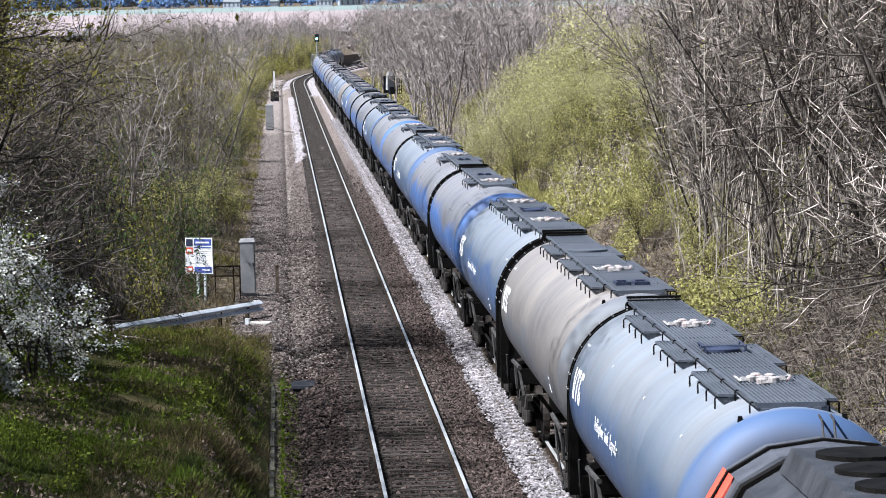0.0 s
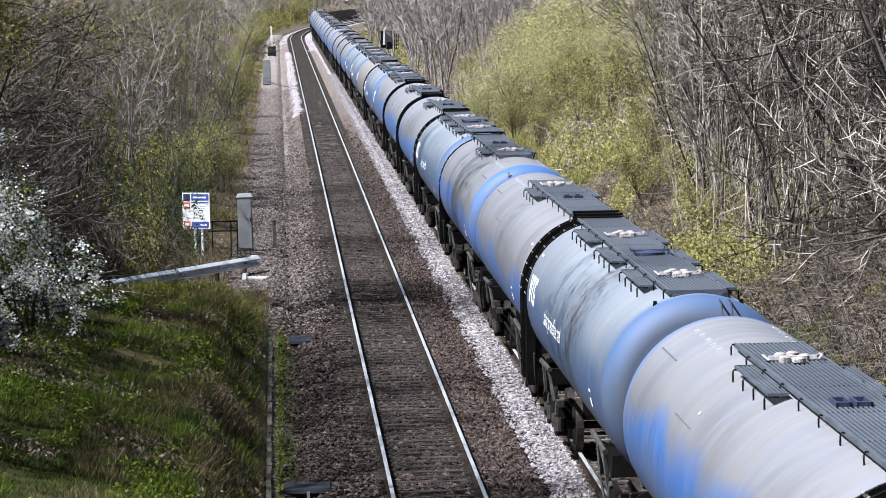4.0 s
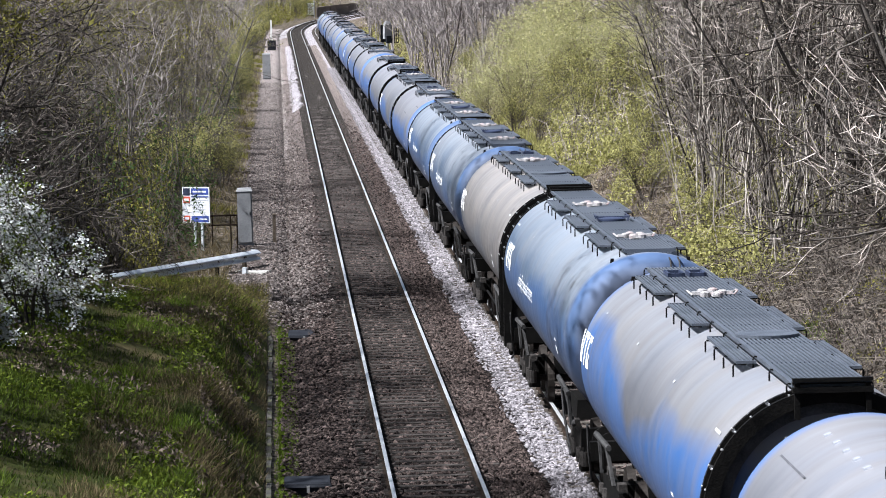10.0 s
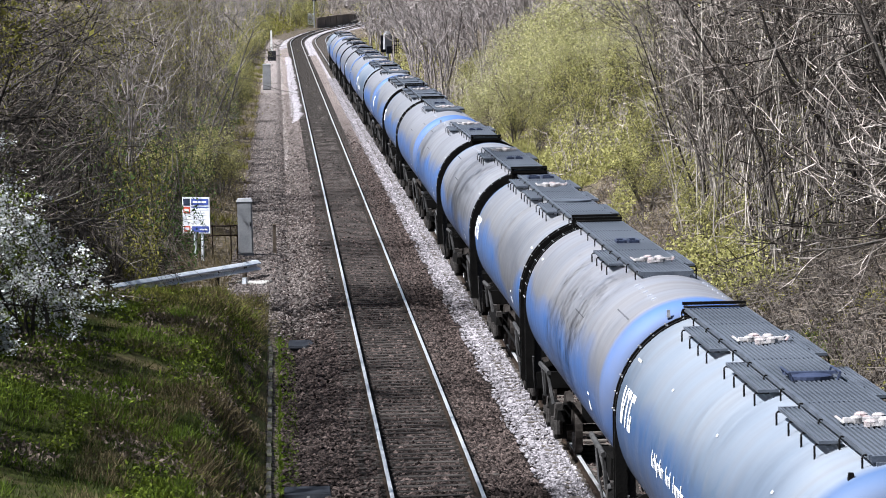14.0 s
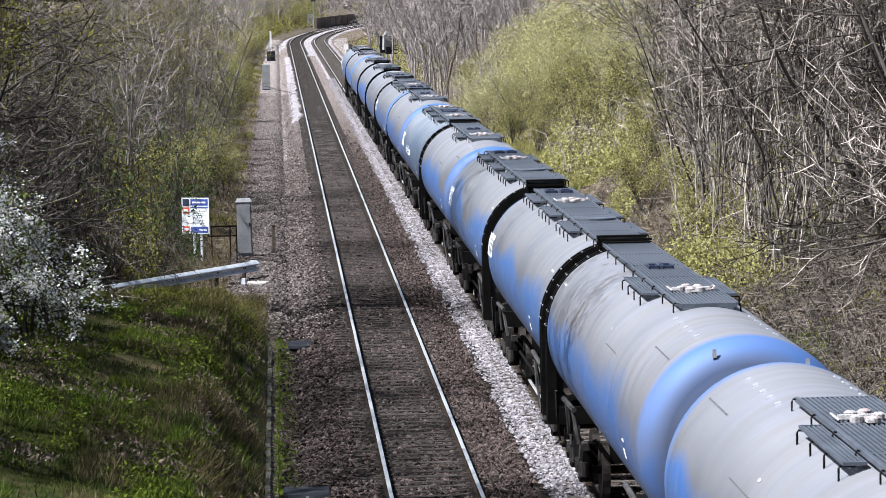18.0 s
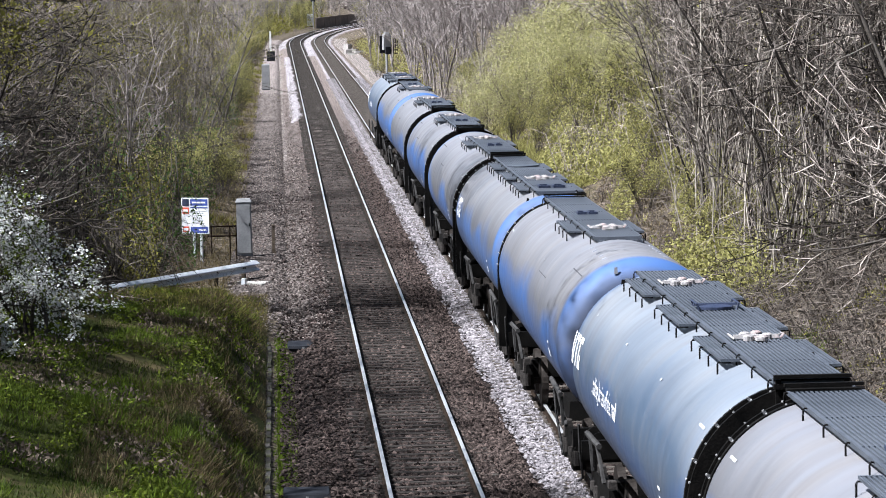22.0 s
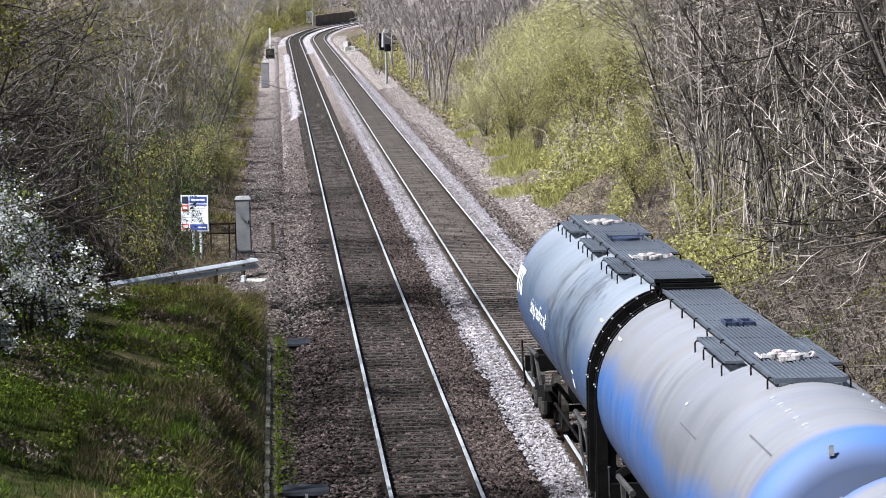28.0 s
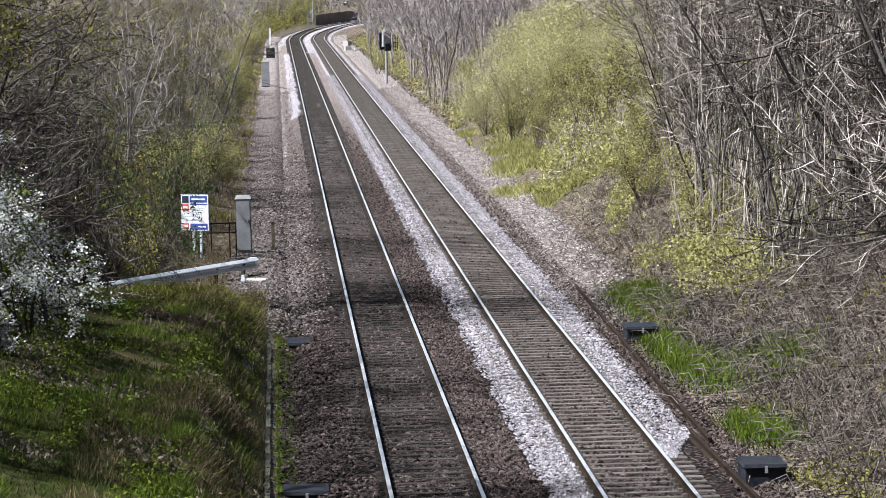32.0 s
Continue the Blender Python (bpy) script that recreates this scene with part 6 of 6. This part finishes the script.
def guardrail():
    a, b = Vector((-4.6, 97.5, 0)), Vector((-0.75, 108.6, 0))
    g = thing("guardrail", "galvanised steel crash barrier of corrugated beam on dark posts", "guardrail")
    sec = [(0.03, 0.0), (0.11, 0.035), (0.10, 0.055), (-0.04, 0.13), (-0.04, 0.165), (0.11, 0.21), (0.10, 0.23), (0.0, 0.31)]
    d = (b - a).normalized()
    nrm = Vector((d.y, -d.x, 0))
    s = Shape()
    n = len(sec)
    pts = [a.lerp(b, i / 8) for i in range(9)] + [b + d * 0.12 - nrm * 0.10, b + d * 0.1 - nrm * 0.25]
    for p in pts:
        for o, z in sec:
            q = p + nrm * o
            s.v.append((q.x, q.y, 0.30 - 0.28 * (p.y - a.y) / (b.y - a.y) + z))
        for o, z in reversed(sec):
            q = p + nrm * (o - 0.012)
            s.v.append((q.x, q.y, 0.30 - 0.28 * (p.y - a.y) / (b.y - a.y) + z))
    m = 2 * n
    for i in range(len(pts) - 1):
        for j in range(m):
            k = (j + 1) % m
            s.f.append((i * m + j, i * m + k, (i + 1) * m + k, (i + 1) * m + j))
    part("beam", s, M_GALV, g, "corrugated galvanised beam")
    for f in (0.08, 0.42, 0.72, 0.92):
        p = a.lerp(b, f) - nrm * 0.08
        z = ground_z(p.x, p.y)
        part("post", Shape().box(p.x - 0.06, p.y - 0.05, z - 0.1, p.x + 0.06, p.y + 0.05, 0.26), M_BLACK, g, "dark steel post")
        part("bolt", Shape().box(p.x - 0.02, p.y - 0.16, 0.30, p.x + 0.02, p.y - 0.08, 0.34), M_BLACK, g)


def pipe_fence():
    f = thing("pipe_fence", "rusty pipe fence with two rails between post and cabinet", "fence")
    for x in (-2.2, -1.62, -1.42):
        part("post", Shape().tube([(x, 115.4, ground_z(x, 115.4) - 0.1), (x, 115.4, 0.95)], 0.022, 8), M_RAIL, f)
    for z in (0.62, 0.92):
        part("rail", Shape().tube([(-2.3, 115.4, z), (-1.4, 115.4, z)], 0.026, 8), M_RAIL, f)


def post(x, y, h, m, label, r=0.06):
    p = thing("post", label, "post", at=pose(x, y, ground_z(x, y)))
    part("shaft", Shape().box(-r, -r, -0.1, r, r, h, None, 0.008), m, p)
    part("cap", Shape().box(-r - 0.01, -r - 0.01, h, r + 0.01, r + 0.01, h + 0.03, None, 0.01), m, p)


def trackside_box(x, y, z, w, d, h, turn, label):
    b = thing("trackside_box", label, "box", "black trackside boxes", at=pose(x, y, z, 0, 0, turn))
    part("body", Shape().box(-w / 2, -d / 2, -0.05, w / 2, d / 2, h - 0.06, None, 0.01), M_BOXLID, b)
    part("lid", Shape().box(-w / 2 - 0.03, -d / 2 - 0.03, h - 0.06, w / 2 + 0.03, d / 2 + 0.03, h, None, 0.025), M_BOXLID, b, "dark bevelled lid")
    part("latch", Shape().box(-0.02, -d / 2 - 0.045, h - 0.15, 0.03, -d / 2 - 0.01, h - 0.03), M_CABINET, b, "pale latch")


def loose_rail(x0, y0, x1, y1, label):
    r = thing("loose_rail", label, "rail", "loose rails", at=pose(0, 0, 0))
    s = Shape()
    sec = rail_section(0)
    n = len(sec)
    for t in (0, 0.33, 0.67, 1):
        x, y = x0 + (x1 - x0) * t, y0 + (y1 - y0) * t
        z = max(bed_z(x, y), ground_z(x, y)) + 0.165
        s.v += [(x + px, y, z + pz) for px, pz in sec]
    for j in range(3):
        for i in range(n):
            k = (i + 1) % n
            s.f.append((j * n + i, j * n + k, (j + 1) * n + k, (j + 1) * n + i))
    s.f += [tuple(range(n)), tuple(range(4 * n - 1, 3 * n - 1, -1))]
    part("bar", s, M_RAIL, r, "rusty steel rail")
    for t in (0.1, 0.5, 0.9):
        x, y = x0 + (x1 - x0) * t, y0 + (y1 - y0) * t
        z = max(bed_z(x, y), ground_z(x, y))
        part("packing", Shape().box(x - 0.2, y - 0.08, z - 0.03, x + 0.2, y + 0.08, z + 0.008), M_WOODPOST, r)


def signal_back(x, y, h):
    s = thing("railway_signal", "colour-light signal seen from behind, with ladder cage on grey post", "signal", at=pose(x, y, -0.3, 0, 0, 18))
    part("foot", Shape().box(-0.3, -0.3, -0.2, 0.3, 0.3, 0.1, None, 0.03).box(0.25, -0.15, -0.1, 1.0, 0.15, 0.08, None, 0.02), M_BOXLID, s)
    part("post", Shape().tube([(0, 0, 0), (0, 0, h)], 0.10, 12), M_CABINET, s, "grey tubular post")
    head = part("head", Shape().box(-0.32, -0.25, h - 0.1, 0.32, 0.2, h + 1.15, None, 0.04), M_CABINET, s, "grey lamp housing")
    part("backboard", Shape().box(-0.5, 0.2, h - 0.35, 0.5, 0.24, h + 1.05), M_BOXLID, s, "black backboard")
    part("rear_box", Shape().box(-0.24, -0.45, h - 0.45, 0.24, -0.2, h + 0.15, None, 0.03), M_BOXLID, s, "black rear box")
    part("hood", Shape().box(-0.2, -0.3, h + 1.15, 0.2, 0.15, h + 1.35, None, 0.05), M_CABINET, head)
    cage = Shape()
    for k in range(5):
        z = h - 0.4 + 0.3 * k
        cage.tube([(0.42, -0.5, z), (0.80, -0.5, z), (0.80, 0.1, z)], 0.025, 5)
    for q in (0.42, 0.61, 0.80):
        cage.tube([(q, -0.5, h - 0.4), (q, -0.5, h + 0.8)], 0.025, 5)
    part("cage", cage, M_BLACK, s, "dark ladder cage")


def signal_green(x, y, top):
    s = thing("railway_signal", "distant colour-light signal showing green on a slim post", "signal", at=pose(x, y, 0))
    part("post", Shape().tube([(0, 0, -0.8), (0, 0, top - 0.6)], 0.11, 10), M_CABINET, s)
    part("head", Shape().box(-0.42, 0.0, top - 0.75, 0.42, 0.2, top + 0.75, None, 0.05), M_BOXLID, s, "black signal head")
    part("lens", Shape().lathe([(-0.06, 0.001), (-0.06, 0.2), (0.01, 0.2)], 16, "y", (0, 0, top - 0.15)), M_GREEN_LAMP, s, "glowing green lens")
    part("hood", Shape().lathe([(-0.3, 0.24), (0.0, 0.24)], 16, "y", (0, 0, top - 0.15), 0.0, math.pi), M_BOXLID, s)


sign()
pillar("trackside_cabinet", "weathered grey trackside cabinet beside the cess", -1.17, 116.9, 0.48, 0.42, 1.92, M_CABINET, -0.6)
pillar("trackside_cabinet", "grey steel equipment cabinet on a black plinth", -0.98, 299.0, 0.66, 0.5, 2.2)
pillar("trackside_cabinet", "pale grey cabinet beside distant track", 6.4, 700.0, 1.3, 0.8, 2.4, M_GALV)
guardrail()
pipe_fence()
post(-0.26, 118.0, 0.95, M_WOODPOST, "dark weathered timber post beside the track")
post(-1.16, 107.6, 0.62, M_WOODPOST, "short dark post below the barrier", 0.05)
post(-0.80, 446.0, 2.9, M_WHITEPOST, "tall white painted post beside distant track", 0.12)
post(-0.75, 300.5, 1.5, M_WOODPOST, "thin dark post beside a cabinet", 0.04)
pillar("relay_box", "black relay box on a short stand", -0.72, 410.0, 0.95, 0.6, 1.2, M_BOXLID)
signal_back(8.91, 300.0, 3.3)
signal_green(6.9, 690.0, 5.6)
trackside_box(8.52, 87.1, ground_z(8.52, 87.1) - 0.02, 0.74, 1.15, 0.36, 0, "black lidded cable box on the verge beside the track")
trackside_box(8.16, 62.4, ground_z(8.16, 62.4) - 0.0, 0.70, 1.10, 0.36, 0, "black lidded cable box at the foot of the slope")
trackside_box(0.33, 62.6, bed_z(0.33, 62.6), 0.76, 1.0, 0.20, 0, "low black box lying on the ballast")
trackside_box(0.46, 89.2, bed_z(0.46, 89.2), 0.70, 1.4, 0.07, 0, "flat dark cover slab on the ballast")
loose_rail(8.13, 101.0, 7.88, 67.6, "long rusty spare rail lying beside the track")
loose_rail(7.60, 68.3, 7.80, 52.0, "rusty spare rail lying beside the ballast shoulder")
edge = thing("edging", "narrow concrete edging along the foot of the bank", "edging", kind="structure")
M_KERB = mat("stained_concrete", (0.012, 0.011, 0.010), (0.085, 0.080, 0.074), 3, 0.9, 0, 0.5, 60, dirt=(0.05, 0.055, 0.02), dirt_amount=0.5, per_object=0.55)
kerb = Shape().box(-0.055, -0.48, -0.3, 0.055, 0.48, 0.05, None, 0.012).mesh("kerb_stone", M_KERB)
for i in range(44):
    ob = part("kerb_stone", kerb, None, edge)
    yy = 50 + i * 0.985
    ob.location, ob.rotation_euler = (-0.34 + 0.02 * noise.noise((yy * 0.4, 0, 0)) - 0.25 * smooth(86, 94, yy), yy, -0.225 + 0.05 * noise.noise((yy * 1.7, 3, 0))), (0, 0, random.uniform(-0.03, 0.03))
slab = thing("concrete_slab", "pale broken concrete slab below the barrier", "slab", at=pose(-0.95, 106.2, ground_z(-0.95, 106.2) + 0.02, 0, 0, -12))
part("slab", Shape().box(-0.5, -0.6, -0.05, 0.5, 0.6, 0.05, None, 0.01), M_CONCRETE, slab)
part("bracket", Shape().box(-0.12, -0.62, 0.05, 0.0, -0.4, 0.22, None, 0.01), M_GALV, slab, "small galvanised bracket")
for x, y, w, h, a in ((8.6, 446, 0.8, 0.5, 10), (9.4, 452, 0.9, 0.35, -20), (9.0, 470, 0.7, 0.7, 40), (9.9, 440, 1.3, 0.25, 5), (8.9, 436, 1.2, 0.22, -8)):
    bl = thing("concrete_block", "pale concrete block dumped beside the track", "block", "dumped concrete blocks", at=pose(x, y, ground_z(x, y), 0, 0, a))
    part("block", Shape().box(-w / 2, -0.5, -0.1, w / 2, 0.5, h, None, 0.05), M_CONCRETE, bl)

# bridge girders beyond the bend
gird = thing("bridge_parapet", "dark riveted girder of a bridge beyond the bend", "parapet", kind="structure")
for i in range(18):
    y = 697 + i * 12
    sh, h, _ = line(y)
    g = part("girder_panel", Shape().box(-0.15, -5.95, -0.4, 0.15, 5.95, 1.7).box(-0.25, -5.95, 1.6, 0.25, 5.95, 1.78).box(-0.22, -0.15, -0.4, 0.22, 0.15, 1.6), M_BRIDGE, gird)
    g.location, g.rotation_euler = (LEFT_X - 3.6 + sh, y, 0), (0, 0, -h)

# ---- the distance ----
M_FIELD = mat("ploughed_field", (0.20, 0.165, 0.165), (0.27, 0.23, 0.23), 0.02, 0.95, 0, 0.1, 0.5)
# meadow, hedge, woods and render have bluish haze mixed into their colours
M_MEADOW = mat("hazy_meadow", (0.13, 0.17, 0.16), (0.18, 0.22, 0.21), 0.02, 0.95, 0, 0.1, 0.5)
M_HEDGE = mat("hazy_hedge_twigs", (0.15, 0.165, 0.17), (0.25, 0.26, 0.26), 0.05, 0.95, 0, 0.0, 0.6, per_island=0.3)
M_WOODS = mat("hazy_blue_woods", (0.085, 0.15, 0.29), (0.14, 0.22, 0.38), 0.05, 0.95, 0, 0.0, 0.6, per_island=0.3)
M_HOUSE = mat("hazy_white_render", (0.34, 0.38, 0.45), (0.42, 0.46, 0.53), 0.3, 0.8, 0, 0.1)
M_SLATE = mat("slate_roof", (0.12, 0.13, 0.15), (0.20, 0.21, 0.23), 0.6, 0.7, 0, 0.2)


def field(name, label, y0, y1, x0, x1, m):
    ob = sheet(name, spread((x0, x1, 60)), spread((y0, y1, 40)), lambda x, y: ground_z(x, y) + 0.5, m, label, "field", False)
    return ob


field("field_1", "pinkish ploughed field on the rise beyond the line", 1020, 1900, -300, 500, M_FIELD)
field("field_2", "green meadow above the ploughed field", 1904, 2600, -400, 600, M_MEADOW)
rng = random.Random(31)


def far_wood(name, label, n, x0, x1, y0, y1, h, m, per=200):
    """Crowns of many small tufts, with gaps."""
    pts, rg = [], rng
    s = Shape()
    for i in range(n):
        x, y = rg.uniform(x0, x1), rg.uniform(y0, y1)
        z, hh = ground_z(x, y), h * rg.uniform(0.6, 1.15)
        for k in range(per):
            a, q = rg.uniform(0, 6.283), rg.random() ** 0.5
            t = rg.random()
            r = hh * 0.36 * math.sin(math.pi * min(1, 0.12 + 0.88 * t)) ** 0.7 * q
            c = Vector((x + r * math.cos(a), y + r * math.sin(a), z + hh * (0.08 + 0.92 * t)))
            u = Vector((rg.gauss(0, 1), rg.gauss(0, 1), rg.gauss(0, 1))).normalized() * hh * 0.06
            v = u.cross(Vector((rg.gauss(0, 1), rg.gauss(0, 1), rg.gauss(0, 1))).normalized())
            s.add([tuple(c - u), tuple(c - v), tuple(c + u), tuple(c + v)], [(0, 1, 2, 3)])
    return tagged(new(name, s.mesh(name, m)), label, "woods", kind="stuff")


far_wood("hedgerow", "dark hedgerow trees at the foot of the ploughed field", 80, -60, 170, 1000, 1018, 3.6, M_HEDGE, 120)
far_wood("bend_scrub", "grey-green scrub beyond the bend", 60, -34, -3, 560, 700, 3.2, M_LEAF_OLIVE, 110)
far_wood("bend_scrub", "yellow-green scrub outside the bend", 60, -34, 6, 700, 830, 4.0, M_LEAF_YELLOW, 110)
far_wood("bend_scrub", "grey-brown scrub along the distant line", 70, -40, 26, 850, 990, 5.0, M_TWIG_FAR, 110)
far_wood("far_woods", "distant woods along the hill, tinted with blue haze", 260, -500, 900, 2640, 2900, 15, M_WOODS, 150)
far_wood("far_woods", "woods on the far ridge, tinted with blue haze", 200, -600, 1000, 3300, 3600, 34, M_WOODS, 170)


def far_house(x, y, w, d, h, turn):
    z = ground_z(x, y)
    hs = thing("house", "distant white farmhouse with slate roof among trees", "house", "far houses", at=pose(x, y, z, 0, 0, turn))
    wall = part("wall", Shape().box(-w / 2, -d / 2, -1, w / 2, d / 2, h), M_HOUSE, hs, "white rendered wall")
    s = Shape()
    s.add([(-w / 2 - 0.4, -d / 2 - 0.4, h), (w / 2 + 0.4, -d / 2 - 0.4, h), (w / 2 + 0.4, d / 2 + 0.4, h), (-w / 2 - 0.4, d / 2 + 0.4, h), (-w / 2, 0, h + d * 0.4), (w / 2, 0, h + d * 0.4)],
          [(0, 1, 5, 4), (2, 3, 4, 5), (0, 4, 3), (1, 2, 5), (0, 3, 2, 1)])
    part("roof", s, M_SLATE, hs, "slate roof")
    part("chimney", Shape().box(-0.6, -0.6, h, 0.6, 0.6, h + d * 0.4 + 1.5), M_SLATE, hs)
    for i in range(4):
        x0 = -w / 2 + w * (i + 0.5) / 4
        for zz in (1.2, h * 0.6):
            part("window", Shape().box(x0 - 0.7, -d / 2 - 0.06, zz, x0 + 0.7, -d / 2 + 0.05, zz + 1.5), M_SLATE, wall)


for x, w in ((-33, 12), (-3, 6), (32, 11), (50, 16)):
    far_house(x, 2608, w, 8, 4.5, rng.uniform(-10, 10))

lay_sleepers(track_left, LEFT_X, M_SLEEPER_OLD, -0.004)
lay_sleepers(track_right, RIGHT_X, M_SLEEPER, 0.0)


motions()
